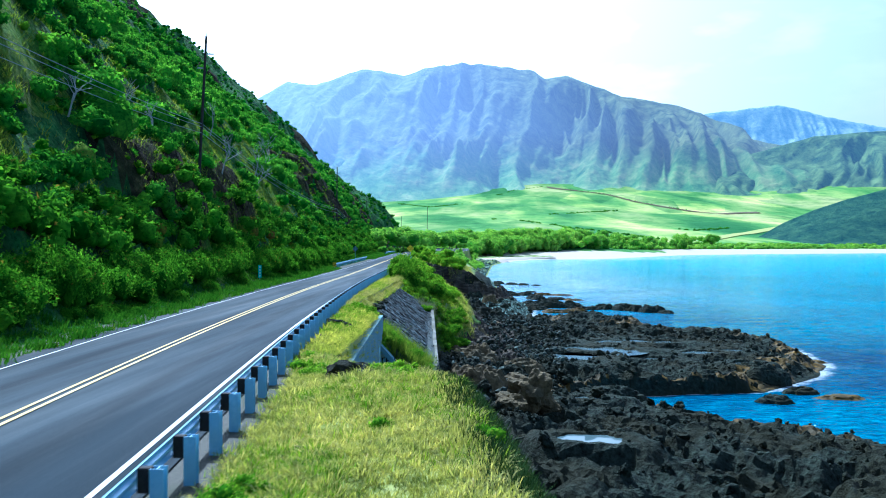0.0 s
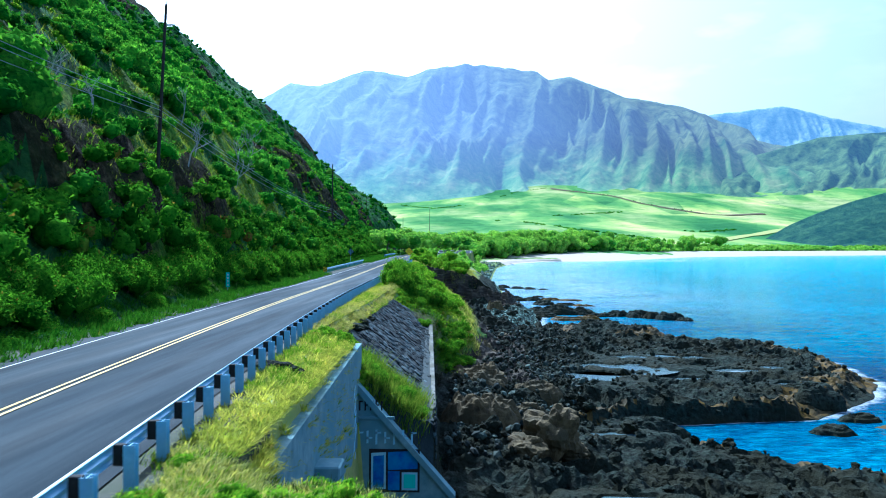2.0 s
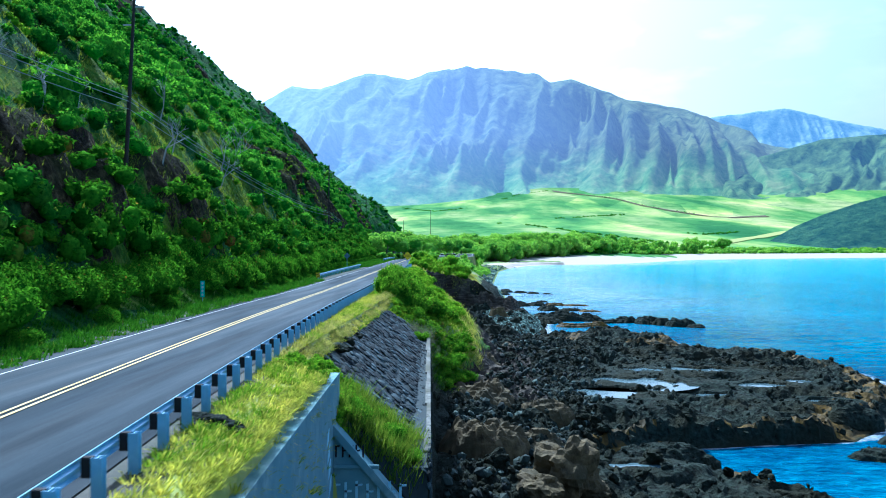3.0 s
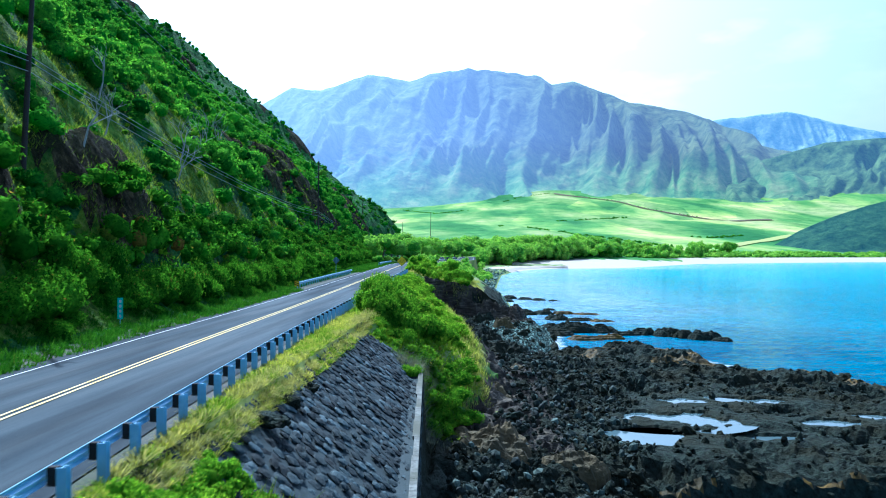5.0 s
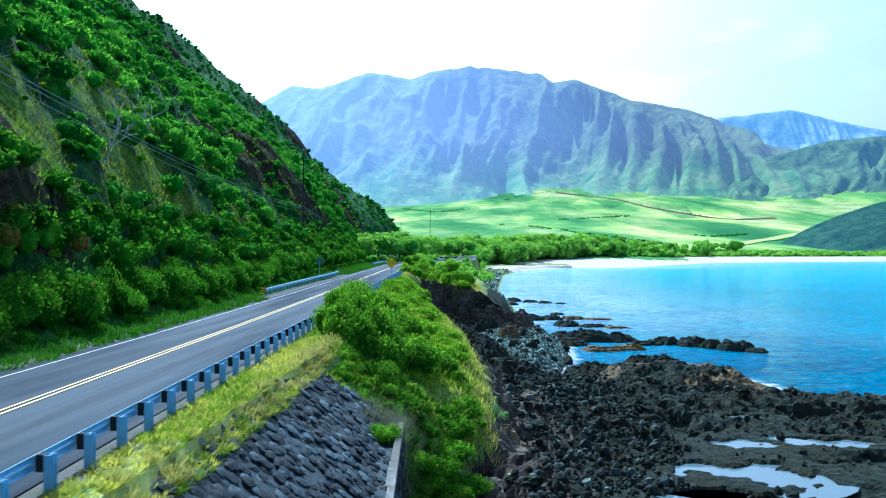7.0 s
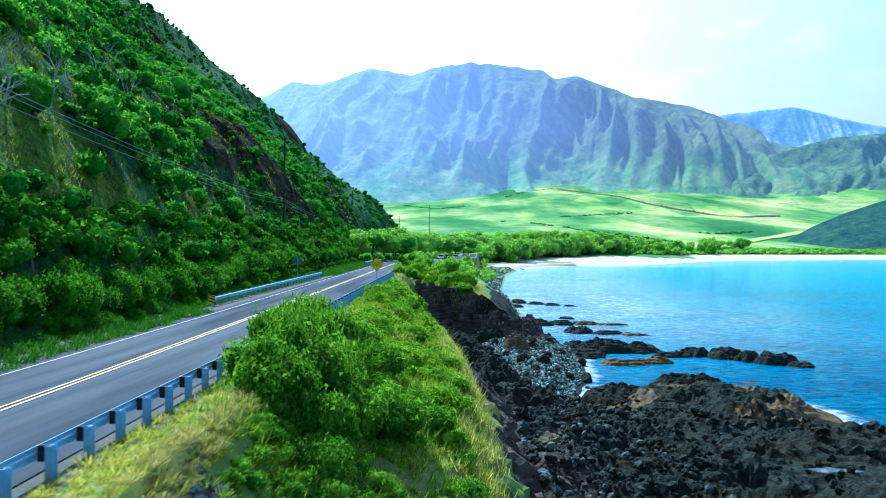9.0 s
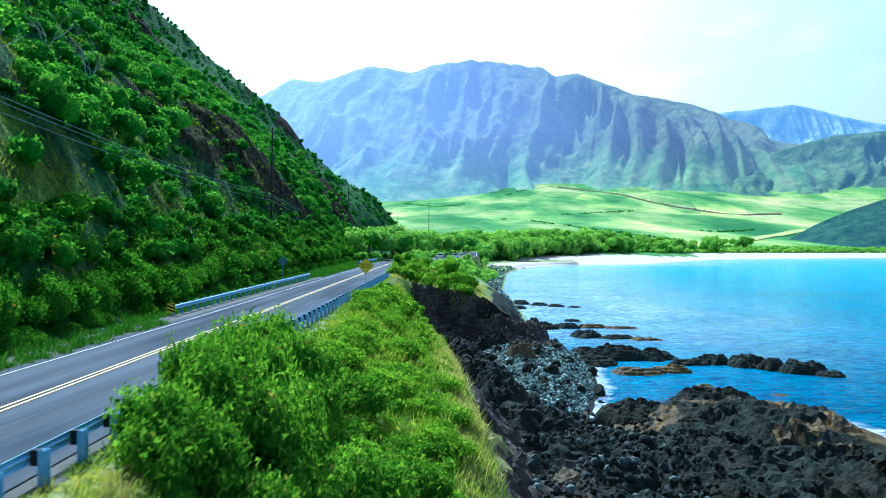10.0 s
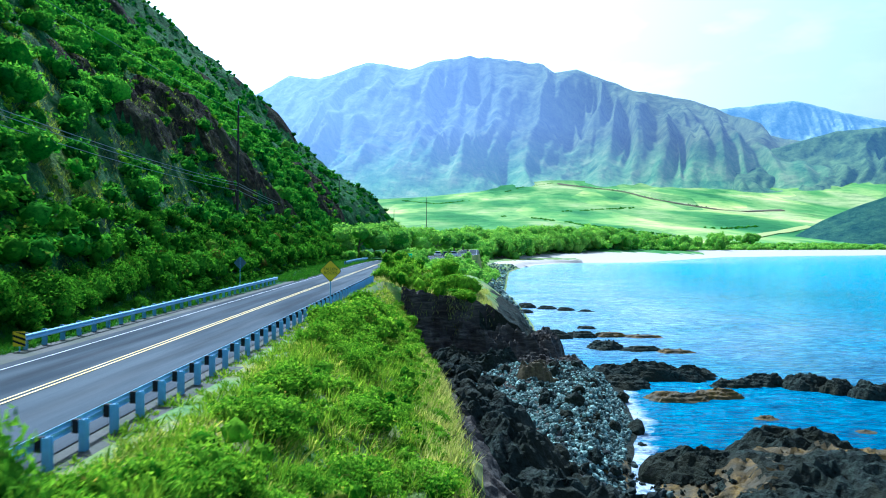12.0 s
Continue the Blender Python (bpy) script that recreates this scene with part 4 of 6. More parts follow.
def foliage(rng, blobs, per_blob, sizes, slim=0.5, core=1, loose=0.6, fill=0.80, fuzz=0.36):
    """Leaf masses: each blob (x, y, z, rx, ry, rz) is a lumpy dark mass under a skin of leaves that face outward."""
    B = np.asarray(blobs, dtype=float)
    n = len(B)
    bv, bf = BALLS[core]
    k = len(bv)
    lump = fill * (1 + 0.18 * rng.normal(size=(n, k, 1)).clip(-1.6, 1.6))
    V = (B[:, None, :3] + bv[None] * lump * B[:, None, 3:]).reshape(-1, 3)
    F = (bf[None] + k * np.arange(n)[:, None, None]).reshape(-1, 3)
    # leaves
    i = np.repeat(np.arange(n), per_blob)
    m = len(i)
    d = rng.normal(size=(m, 3))
    d /= np.linalg.norm(d, axis=1)[:, None]
    d[:, 2] = np.where(d[:, 2] < -0.3, -d[:, 2], d[:, 2])
    P = B[i, :3] + d * B[i, 3:] * (0.82 + fuzz * rng.rand(m) ** 1.5)[:, None]
    nrm = d / B[i, 3:] * B[i, 3:].mean(1)[:, None] + loose * rng.normal(size=(m, 3))
    nrm /= np.linalg.norm(nrm, axis=1)[:, None]
    a = np.cross(nrm, rng.normal(size=(m, 3)))
    a /= np.linalg.norm(a, axis=1)[:, None] + 1e-9
    b = np.cross(nrm, a)
    sz = (np.asarray(sizes)[i] if np.ndim(sizes) else sizes) * (0.6 + 0.8 * rng.rand(m))
    a, b = a * sz[:, None], b * (sz * slim)[:, None]
    LV = np.stack([P - a * 0.7 - b, P - a * 0.7 + b, P + a], 1).reshape(-1, 3)
    LF = np.arange(3 * m).reshape(m, 3) + len(V)
    return np.concatenate([V, LV]), np.concatenate([F, LF])


def shrub(rng, key, leaves, size, label, category, flat=0.75):
    """A low shrub about 1 m in radius: leafy crown on several stems."""
    thing = tagged(new("shrub"), label, category)
    blobs = shrub_blobs(rng, 13, flat)
    v, f = foliage(rng, [(x, y, z, q, q, q * 0.9) for x, y, z, q in blobs], leaves // 13, size, 0.45, 2, 0.8, 0.72, 0.5)
    part("crown", mesh_from("crown", v, f, M[key], True), None, thing)
    for k in range(4):
        b = blobs[k]
        part("stem", tube(bmesh.new(), (0.1 * b[0], 0.1 * b[1], -0.25), b[:3], 0.035, 0.015, 5), M["bark"], thing)
    return thing


def place_shrubs(protos, rng, spots, group):
    """spots: rows of x, y, z, radius, height. The first of each kind is moved, the others are copies."""
    used = set()
    for x, y, z, r, h in spots:
        k = rng.randint(len(protos))
        m = Matrix.LocRotScale((x, y, z), Euler((0.0, 0.0, rng.rand() * 6.28)), None)
        ob = protos[k]
        if k in used:
            ob = copy_thing(protos[k], m)
        used.add(k)
        ob.matrix_basis = m @ Matrix.Diagonal((r, r, h, 1))
        tagged(ob, group=group)
    for k, p in enumerate(protos):
        if k not in used:
            for o in (*p.children, p):
                bpy.data.objects.remove(o)


def gz(x, y):
    return float(ground_z(np.array([x]), np.array([y]))[0])


rng = np.random.RandomState(11)
hedge = [shrub(rng, "leaf_hedge", 5200, 0.044, "dense dark green roadside shrub at the foot of the hill", "shrub") for _ in range(5)]
spots, back_row = [], []
for y in np.arange(2, 330, 1.9):
    foot = float(np.interp(y, *FOOT))
    yy, x = y + rng.uniform(-0.7, 0.7), foot - 3.1 + rng.uniform(-0.6, 0.6) - (0.8 if 81 < y < 90 else 0)
    spots.append((x, yy, gz(x, yy) - 0.5, rng.uniform(1.6, 2.5), rng.uniform(2.0, 3.6)))
    for off in (4.6, 6.2):
        yy, x = y + rng.uniform(-1, 1), foot - off + rng.uniform(-0.5, 0.5)
        back_row.append((x, yy, gz(x, yy) - 0.4, rng.uniform(1.3, 2.0), rng.uniform(1.6, 2.6) * (1.2 if off < 5 else 0.6)))
    if rng.rand() < 0.6:
        yy, x = y + rng.uniform(-1, 1), foot - 1.6 + rng.uniform(-0.4, 0.3) - (0.8 if 79 < y < 90 else 0)
        spots.append((x, yy, gz(x, yy) - 0.3, rng.uniform(0.7, 1.3), rng.uniform(0.7, 1.5)))
place_shrubs(hedge, rng, [q for q in spots if q[1] < 165], "hedge along the foot of the hill")
FAR_HEDGE = [q for q in spots if q[1] >= 165]

bush = [shrub(rng, "leaf_bush_shade", 4200, 0.054, "bright green leafy bush on the seaward bank", "shrub") for _ in range(4)]
spots = []
for _ in range(75):
    y = rng.uniform(98, 203)
    x = rng.uniform(-4.6 if y < 120 else -5.4, np.interp(y, [92, 100, 130, 200], [-3.0, 1.6, 0.4, -3.8]))
    big = 1.7 if (y < 114 and x < -1.0) else 1.0
    spots.append((x, y, gz(x, y) - 0.25, rng.uniform(0.7, 1.4) * big ** 0.5, rng.uniform(0.5, 1.0) * big))
for x, y, rr, h in ((-6.1, 101.0, 1.4, 2.6), (-6.0, 104.0, 1.5, 2.8), (-6.0, 107.0, 1.5, 2.6), (-6.1, 110.5, 1.5, 2.3), (-5.9, 112.8, 1.5, 2.1), (-6.3, 108.8, 1.4, 2.3), (-6.2, 116.0, 1.3, 1.8), (-5.3, 99.6, 1.6, 2.6), (-4.9, 102.2, 1.9, 3.2), (-5.2, 105.5, 1.6, 2.4), (-4.6, 109.5, 1.7, 2.0), (-5.2, 114, 1.6, 1.7), (-4.8, 119, 1.7, 1.6), (-5.0, 125, 1.7, 1.6), (-5.4, 131, 1.6, 1.6), (-3.0, 112, 1.9, 1.9), (-2.6, 118, 1.9, 1.7), (-2.4, 125, 1.9, 1.6), (-2.8, 132, 1.9, 1.7), (-0.4, 108, 1.8, 1.7), (0.2, 114, 1.8, 1.6), (0.2, 121, 1.8, 1.5), (-0.2, 129, 1.8, 1.5), (-3.6, 99.0, 1.7, 2.5), (-3.2, 101.8, 1.9, 2.6), (-4.2, 104.0, 1.7, 2.3), (-1.9, 104.0, 2.0, 2.2), (-4.2, 107.5, 1.6, 1.8), (-1.4, 94.0, 1.4, 1.6), (-0.4, 95.5, 1.4, 1.5), (0.6, 97.8, 1.5, 1.5), (0.4, 100.5, 1.7, 1.7), (1.2, 103.0, 1.6, 1.4), (-0.2, 92.6, 1.0, 1.3), (-0.7, 94.3, 1.2, 1.3), (0.5, 95.2, 1.3, 1.3), (1.4, 96.8, 1.3, 1.2), (-2.0, 96.4, 1.2, 1.4), (1.6, 94.2, 1.0, 0.9), (-3.4, 97.6, 1.3, 1.6)):
    spots.append((x, y, gz(x, y) - 0.2, rr, h))
for _ in range(30):
    y = rng.uniform(136, 170)
    x = float(road_x(y)) + 6.9 + rng.uniform(0, 3.0)
    spots.append((x, y, gz(x, y) - 0.1, rng.uniform(1.2, 1.8), rng.uniform(1.3, 2.1)))
for x, y, rr, h in ((-3.1, 53.2, 0.9, 1.1), (-1.9, 54.2, 0.9, 0.9), (-2.6, 55.4, 0.7, 0.7), (-1.0, 53.2, 0.7, 0.7), (-2.2, 88.0, 0.9, 0.9), (-1.3, 91.5, 1.0, 1.1)):
    spots.append((x, y, gz(x, y) - 0.1, rr, h))
for x, y, rr, h in ((-7.6, 209.5, 1.9, 3.6), (-6.2, 211.5, 2.2, 4.0), (-4.6, 210.0, 2.0, 3.0), (-7.0, 214.0, 2.2, 4.2), (-3.0, 213.0, 2.0, 2.4), (0.5, 214.0, 2.2, 2.2), (2.6, 216.0, 1.8, 1.8), (-1.0, 218.0, 2.2, 2.6)):
    spots.append((x, y, gz(x, y) - 0.2, rr, h))
for y in np.arange(206, 238, 2.6):
    for x in (-9, -5.5, -2, 1.5):
        if rng.rand() < 0.75:
            spots.append((x + rng.uniform(-1, 1), y + rng.uniform(-1, 1), gz(x, y) - 0.2, rng.uniform(1.2, 2.0), rng.uniform(0.9, 2.8 if x < 0 else 1.5)))
low_bush = [shrub(rng, "leaf_bush", 4200, 0.054, "low bright yellow-green bush on the seaward bank", "shrub") for _ in range(3)]
place_shrubs(bush, rng, [(*q[:4], q[4] * (1.4 if q[0] < -4.0 and 103 < q[1] else 1.0)) for q in spots if q[1] < 113], "bushes on the seaward bank")
place_shrubs(low_bush, rng, [(*q[:4], q[4] * 0.75) for q in spots if 113 <= q[1] < 150], "bushes on the seaward bank")
FAR_BUSH = [(x, y, z, rr * (1.25 if y > 205 else 1.0), h * (1.25 if y > 205 else 0.8)) for x, y, z, rr, h in spots if y >= 150]


def cover(name, key, spots, leaves, size, label, seed, slim=0.5, category="shrubs", lobes=4, core=1):
    """Many clumps as one object. spots: arrays of x, y, z, radius, height; leaves: for each lobe of a clump."""
    r = np.random.RandomState(seed)
    S = np.repeat(np.asarray(spots, dtype=float), lobes, axis=0)
    n = len(S)
    a, out = r.rand(n) * 6.283, 0.62 * r.rand(n) ** 0.6
    q = 0.36 + 0.22 * r.rand(n)
    up = 0.30 + (0.62 - 0.5 * out) * r.rand(n) ** 0.8
    B = np.stack([S[:, 0] + S[:, 3] * out * np.cos(a), S[:, 1] + S[:, 3] * out * np.sin(a), S[:, 2] + S[:, 4] * up, S[:, 3] * q, S[:, 3] * q, 0.5 * (S[:, 4] + S[:, 3]) * q * 0.9], 1)
    v, f = foliage(r, B, leaves, size, slim, core)
    return tagged(new(name, mesh_from(name, v, f, M[key], True)), label, category, kind="stuff")


def hill_spots(r, n, y0, y1, u0, u1, rad0, rad1, bare=0.05, power=1.0):
    """Places for growth on the slope: few on rock and open grass."""
    y = r.uniform(y0, y1, n)
    u = u0 + (u1 - u0) * r.rand(n) ** power
    x = np.interp(y, *FOOT) - u
    rock, grass = hill_zone(u, y)
    keep = r.rand(n) < np.clip(1 - rock - 0.85 * grass, bare, 1) * np.interp(fbm(x * 0.06, y * 0.05, 3, 10), [0.34, 0.5], [0.45, 1.0])
    x, y = x[keep], y[keep]
    z = ground_z(x, y)
    rad = rad0 + (rad1 - rad0) * r.rand(len(x)) ** 1.6
    return np.stack([x, y, z - 0.35 * rad, rad, rad * r.uniform(0.8, 1.25, len(x))], 1)


r = np.random.RandomState(5)
cover("hill_shrubs", "leaf_hill", hill_spots(r, 2300, 18, 130, 5, 52, 0.7, 2.3), 62, 0.17, "green shrubs and small trees covering the hillside", 21)
cover("hill_trees", "leaf_hill", hill_spots(r, 2700, 125, 310, 4.5, 62, 0.8, 2.6, 0.10), 34, 0.26, "green shrubs and trees along the far hillside", 25)
cover("ridge_shrubs", "leaf_hill", hill_spots(r, 3000, 260, 470, 5, 100, 1.0, 2.8, 0.25), 8, 0.42, "green shrubs along the crest of the hillside", 28)
cover("hill_woods", "leaf_hill", np.concatenate([hill_spots(r, 3300, 30, 360, 40, 150, 0.8, 2.6), hill_spots(r, 3800, 340, 700, 5, 230, 1.4, 4.2, 0.3)]), 8, 0.5, "dark green scrub high on the hillside", 22, lobes=2)
cover("hill_tufts", "leaf_bush", hill_spots(r, 2600, 15, 330, 4.0, 28, 0.3, 0.9, 0.40), 16, 0.12, "small green shrubs and weeds on the grassy slope", 27, lobes=2)
cover("hill_crowns", "leaf_tree", hill_spots(r, 520, 22, 330, 8, 54, 1.8, 3.6, 0.02), 90, 0.22, "broad green tree crowns on the hillside", 26, category="trees", lobes=6, core=2)
n = 96000
gy = np.repeat(r.uniform(15, 225, n // 16), 16) + r.normal(size=n) * 0.3
gu = np.repeat(4 + 22 * r.rand(n // 16) ** 1.2, 16) + r.normal(size=n) * 0.3
keep = (hill_zone(gu, gy)[1] > 0.15) | (r.rand(n) < 0.3)
HILL_GRASS = (np.interp(gy, *FOOT)[keep] - gu[keep], gy[keep])
cover("far_hedge", "leaf_hedge", FAR_HEDGE, 55, 0.18, "dense green shrubs along the far foot of the hill", 61, lobes=7)
cover("far_bushes", "leaf_bush", FAR_BUSH, 80, 0.12, "green bushes on the far bank and the headland", 62, lobes=7)
cover("hedge_back", "leaf_hedge", back_row, 40, 0.17, "dense dark green shrubs behind the roadside hedge", 23)
r = np.random.RandomState(6)
yb = r.uniform(95, 203, 420)
xb = r.uniform(road_x(yb) + 7.6, np.interp(yb, [95, 103, 130, 203], [-2.0, 2.4, 1.0, -3.6]))
yb = r.uniform(4, 29, 420)
xb = r.uniform(road_x(yb) + 5.6, np.interp(yb, [3, 12, 21, 25.3, 26.8, 29], [2.9, 1.8, 1.1, 0.5, -1.0, -4.0]))
keep = (fbm(xb * 0.45, yb * 0.35, 3, 6) > 0.64) | (np.hypot(xb + 2.4, yb - 24.0) < 2.2)
xb, yb = xb[keep], yb[keep]
cover("knoll_weeds", "leaf_bush", np.stack([xb, yb, ground_z(xb, yb) - 0.08, r.uniform(0.18, 0.5, len(xb)), r.uniform(0.15, 0.4, len(xb))], 1), 60, 0.035, "bright green weeds in drifts on the grassy knoll", 65, category="weeds")
yb = r.uniform(92.5, 99.5, 90)
xb = r.uniform(-5.2, 1.0, 90)
cover("wall_end_growth", "leaf_bush_shade", np.stack([xb, yb, ground_z(xb, yb) - 0.12, r.uniform(0.35, 0.85, 90), r.uniform(0.35, 0.8, 90)], 1), 60, 0.055, "low green shrubs at the end of the stone wall", 66)
yb = r.uniform(50.5, 57.5, 130)
xb = r.uniform(-5.6, -3.6, 130)
cover("wall_weeds", "leaf_bush", np.stack([xb, yb, ground_z(xb, yb) - 0.1, r.uniform(0.25, 0.55, 130), r.uniform(0.3, 0.6, 130)], 1), 60, 0.05, "bright green weeds where the two walls meet", 63, category="weeds")
yb = r.uniform(95, 203, 420)
xb = r.uniform(road_x(yb) + 7.6, np.interp(yb, [95, 103, 130, 203], [-2.0, 2.4, 1.0, -3.6]))
cover("bank_growth", "leaf_bush", np.stack([xb, yb, ground_z(xb, yb) - 0.15, r.uniform(0.5, 1.1, 420), r.uniform(0.35, 0.8, 420)], 1), 26, 0.085, "low green growth covering the seaward bank", 24, category="ground cover")


def blades(name, key, x, y, h0, h1, width, label, seed, lean=0.35):
    """Grass: one slim triangle a blade, in tufts."""
    r = np.random.RandomState(seed)
    n = len(x)
    z = ground_z(x, y) - 0.03
    h = r.uniform(h0, h1, n) * (0.55 + 0.9 * fbm(x * 0.8, y * 0.8, 2, 3))
    a = r.rand(n) * 6.283
    w = width * (0.6 + 0.8 * r.rand(n))
    b = np.stack([x, y, z], 1)
    side = np.stack([np.cos(a), np.sin(a), 0 * a], 1) * w[:, None]
    la = r.normal(size=(n, 2)) * lean * h[:, None]
    tip = b + np.stack([la[:, 0] + 0.12 * h, la[:, 1], h], 1)
    v = np.stack([b - side, b + side, tip], 1).reshape(-1, 3)
    return tagged(new(name, mesh_from(name, v, np.arange(3 * n).reshape(n, 3), M[key])), label, "grass", kind="stuff")


def tufted(r, n, x0, x1, y0, y1, tuft=14, spread=0.16):
    """Places in tufts over a stretch; x0 and x1 may be functions of y."""
    k = n // tuft
    y = r.uniform(y0, y1, k)
    a, b = (f(y) if callable(f) else f for f in (x0, x1))
    x = a + (b - a) * r.rand(k)
    return (np.repeat(x, tuft) + r.normal(size=k * tuft) * spread, np.repeat(y, tuft) + r.normal(size=k * tuft) * spread)


def tufts(name, key, x, y, len0, len1, width, per, label, seed, droop=0.55, spread=0.9):
    """Rounded tufts: blades fan out from one root and bend over."""
    r = np.random.RandomState(seed)
    ln = np.repeat(len0 + (len1 - len0) * r.rand(len(x)) * (0.5 + fbm(x * 0.5, y * 0.5, 2, 3)), per)
    z = ground_z(x, y) - 0.04
    base = np.repeat(np.stack([x, y, z], 1), per, axis=0)
    n = len(base)
    d = np.stack([spread * r.normal(size=n), spread * r.normal(size=n), np.ones(n)], 1)
    d /= np.linalg.norm(d, axis=1)[:, None]
    ln = ln * (0.6 + 0.7 * r.rand(n))
    base[:, :2] += d[:, :2] * (0.25 * ln)[:, None]
    mid = base + d * (0.62 * ln)[:, None]
    tip = mid + (d * (1, 1, 1 - 1.6 * droop)) * (0.55 * ln)[:, None]
    a = r.rand(n) * 6.283
    side = np.stack([np.cos(a), np.sin(a), 0 * a], 1) * (width * (0.6 + 0.8 * r.rand(n)))[:, None]
    v = np.stack([base - side, base + side, mid + side * 0.8, mid - side * 0.8, tip], 1).reshape(-1, 3)
    k = 5 * np.arange(n)[:, None]
    f = np.concatenate([k + (0, 1, 2), k + (0, 2, 3), k + (3, 2, 4)])
    return tagged(new(name, mesh_from(name, v, f, M[key])), label, "grass", kind="stuff")


def strip(r, n, x0, x1, y0, y1, seed=None, low=0.0):
    """Single places over a stretch, in drifts where low is above 0."""
    y = r.uniform(y0, y1, n)
    a, b = (f(y) if callable(f) else f for f in (x0, x1))
    x = a + (b - a) * r.rand(n)
    keep = fbm(x * 0.45, y * 0.3, 3, seed or 0) > low
    return x[keep], y[keep]


r = np.random.RandomState(9)
edge = lambda y: np.interp(y, [28, 31, 51, 53, 96, 205], [-3.3, -3.4, -4.05, -5.75, -5.6, -6.5])
rail = lambda y: road_x(y) + np.where(y < 28, 5.5, 5.2)
gx, gy = tufted(r, 70000, rail, lambda y: np.interp(y, [3, 12, 21, 25.3, 26.8, 28.2], [2.7, 1.6, 0.9, 0.4, -1.2, -4.4]), 3, 28.5)
blades("knoll_grass", "grass", gx, gy, 0.06, 0.19, 0.014, "pale yellow-green grass on the knoll beside the road", 31)
# blades on the flank carry its shade in their dark colour
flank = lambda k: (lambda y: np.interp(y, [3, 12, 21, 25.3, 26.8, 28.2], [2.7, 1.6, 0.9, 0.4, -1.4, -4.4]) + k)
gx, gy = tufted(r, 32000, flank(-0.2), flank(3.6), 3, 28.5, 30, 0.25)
blades("flank_grass", "grass_flank_shade", gx, gy, 0.10, 0.30, 0.020, "green grass on the seaward flank of the knoll, its shade put into the colour", 41)
gx, gy = tufted(r, 3200, rail, flank(0.2), 3, 28.5, 40, 0.3)
blades("green_knoll_grass", "grass_green", gx, gy, 0.12, 0.30, 0.018, "fresh green grass tufts on the knoll", 32)
top = lambda y: np.interp(y, [3, 12, 21, 25.3, 26.8, 28.2], [2.9, 1.8, 1.1, 0.5, -1.0, -4.2])
tufts("knoll_tufts", "grass", *strip(r, 2900, rail, top, 3, 28.5), 0.16, 0.42, 0.012, 22, "soft hummocks of pale yellow-green grass on the knoll", 51)
tufts("green_knoll_tufts", "grass_green", *strip(r, 1500, rail, top, 3, 28.5, 6, 0.52), 0.15, 0.40, 0.011, 30, "fresh green grass tufts among the pale grass on the knoll", 52)
tufts("verge_tufts", "grass_fresh", *strip(r, 2300, rail, lambda y: edge(y) + 0.25, 28, 100), 0.18, 0.46, 0.014, 18, "yellow-green grass tufts behind the guard rail", 53)
tufts("green_verge_tufts", "grass_green", *strip(r, 1500, rail, lambda y: edge(y) + 0.3, 28, 100, 4, 0.50), 0.2, 0.5, 0.014, 30, "fresh green tufts behind the guard rail", 54)
tufts("edge_tufts", "grass_fresh", *strip(r, 520, lambda y: edge(y) - 0.35, lambda y: edge(y) + 0.2, 29, 53), 0.22, 0.5, 0.012, 34, "grass hanging over the top of the concrete wall", 57, 0.9)
tufts("wall_top_tufts", "grass", *strip(r, 420, lambda y: edge(y) - 0.5, lambda y: edge(y) + 0.2, 52.5, 97, 5, 0.42), 0.2, 0.5, 0.012, 32, "dry yellow tufts over the top of the stone wall", 58, 0.8)
tufts("wall_end_tufts", "grass_green", *strip(r, 520, -5.6, 1.2, 91.5, 100), 0.25, 0.6, 0.018, 22, "long green grass at the end of the stone wall", 59)
tufts("feather_tufts", "grass_dry", *strip(r, 260, lambda y: edge(y) - 0.5, lambda y: edge(y) + 0.1, 53, 104, 6, 0.42), 0.30, 0.70, 0.010, 80, "tall dry feathery grass tufts along the top of the wall", 42, 0.8, 0.7)
tufts("far_verge_tufts", "grass_green", *strip(r, 900, rail, edge, 100, 205), 0.2, 0.55, 0.022, 18, "green grass tufts behind the guard rail", 34)
gx, gy = tufted(r, 30000, -6.5, lambda y: np.interp(y, [95, 103, 115, 130, 203], [-2.0, 3.2, 2.4, 1.4, -3.0]), 95, 203, 24, 0.3)
blades("bank_grass", "grass_green", gx, gy, 0.3, 0.8, 0.03, "long green grass on the seaward bank", 35)
bank_edge = lambda y: np.interp(y, [95, 103, 115, 130, 203], [-2.0, 3.2, 2.4, 1.4, -3.0])
tufts("bank_tufts", "grass_green", *strip(r, 2600, lambda y: road_x(y) + 6.2, bank_edge, 100, 203), 0.25, 0.7, 0.026, 12, "soft green grass and weeds on the seaward bank", 55)
tufts("pale_bank_tufts", "grass_fresh", *strip(r, 3600, lambda y: road_x(y) + 6.2, bank_edge, 104, 203, 6, 0.48), 0.25, 0.65, 0.024, 12, "pale yellow grass drifts on the seaward bank", 56)
gx, gy = tufted(r, 16000, lambda y: np.interp(y, [95, 103, 130, 203], [-2.0, 1.6, 0.0, -4.4]), lambda y: np.interp(y, [95, 103, 130, 203], [-1.5, 3.4, 1.8, -2.4]), 98, 203, 24, 0.3)
blades("bank_edge_grass", "grass", gx, gy, 0.3, 0.8, 0.03, "yellow grass along the edge of the bank", 36)
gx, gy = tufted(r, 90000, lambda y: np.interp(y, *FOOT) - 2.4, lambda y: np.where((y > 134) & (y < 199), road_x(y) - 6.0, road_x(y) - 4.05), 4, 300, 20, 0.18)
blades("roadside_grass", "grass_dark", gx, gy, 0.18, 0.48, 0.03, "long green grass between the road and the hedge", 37)
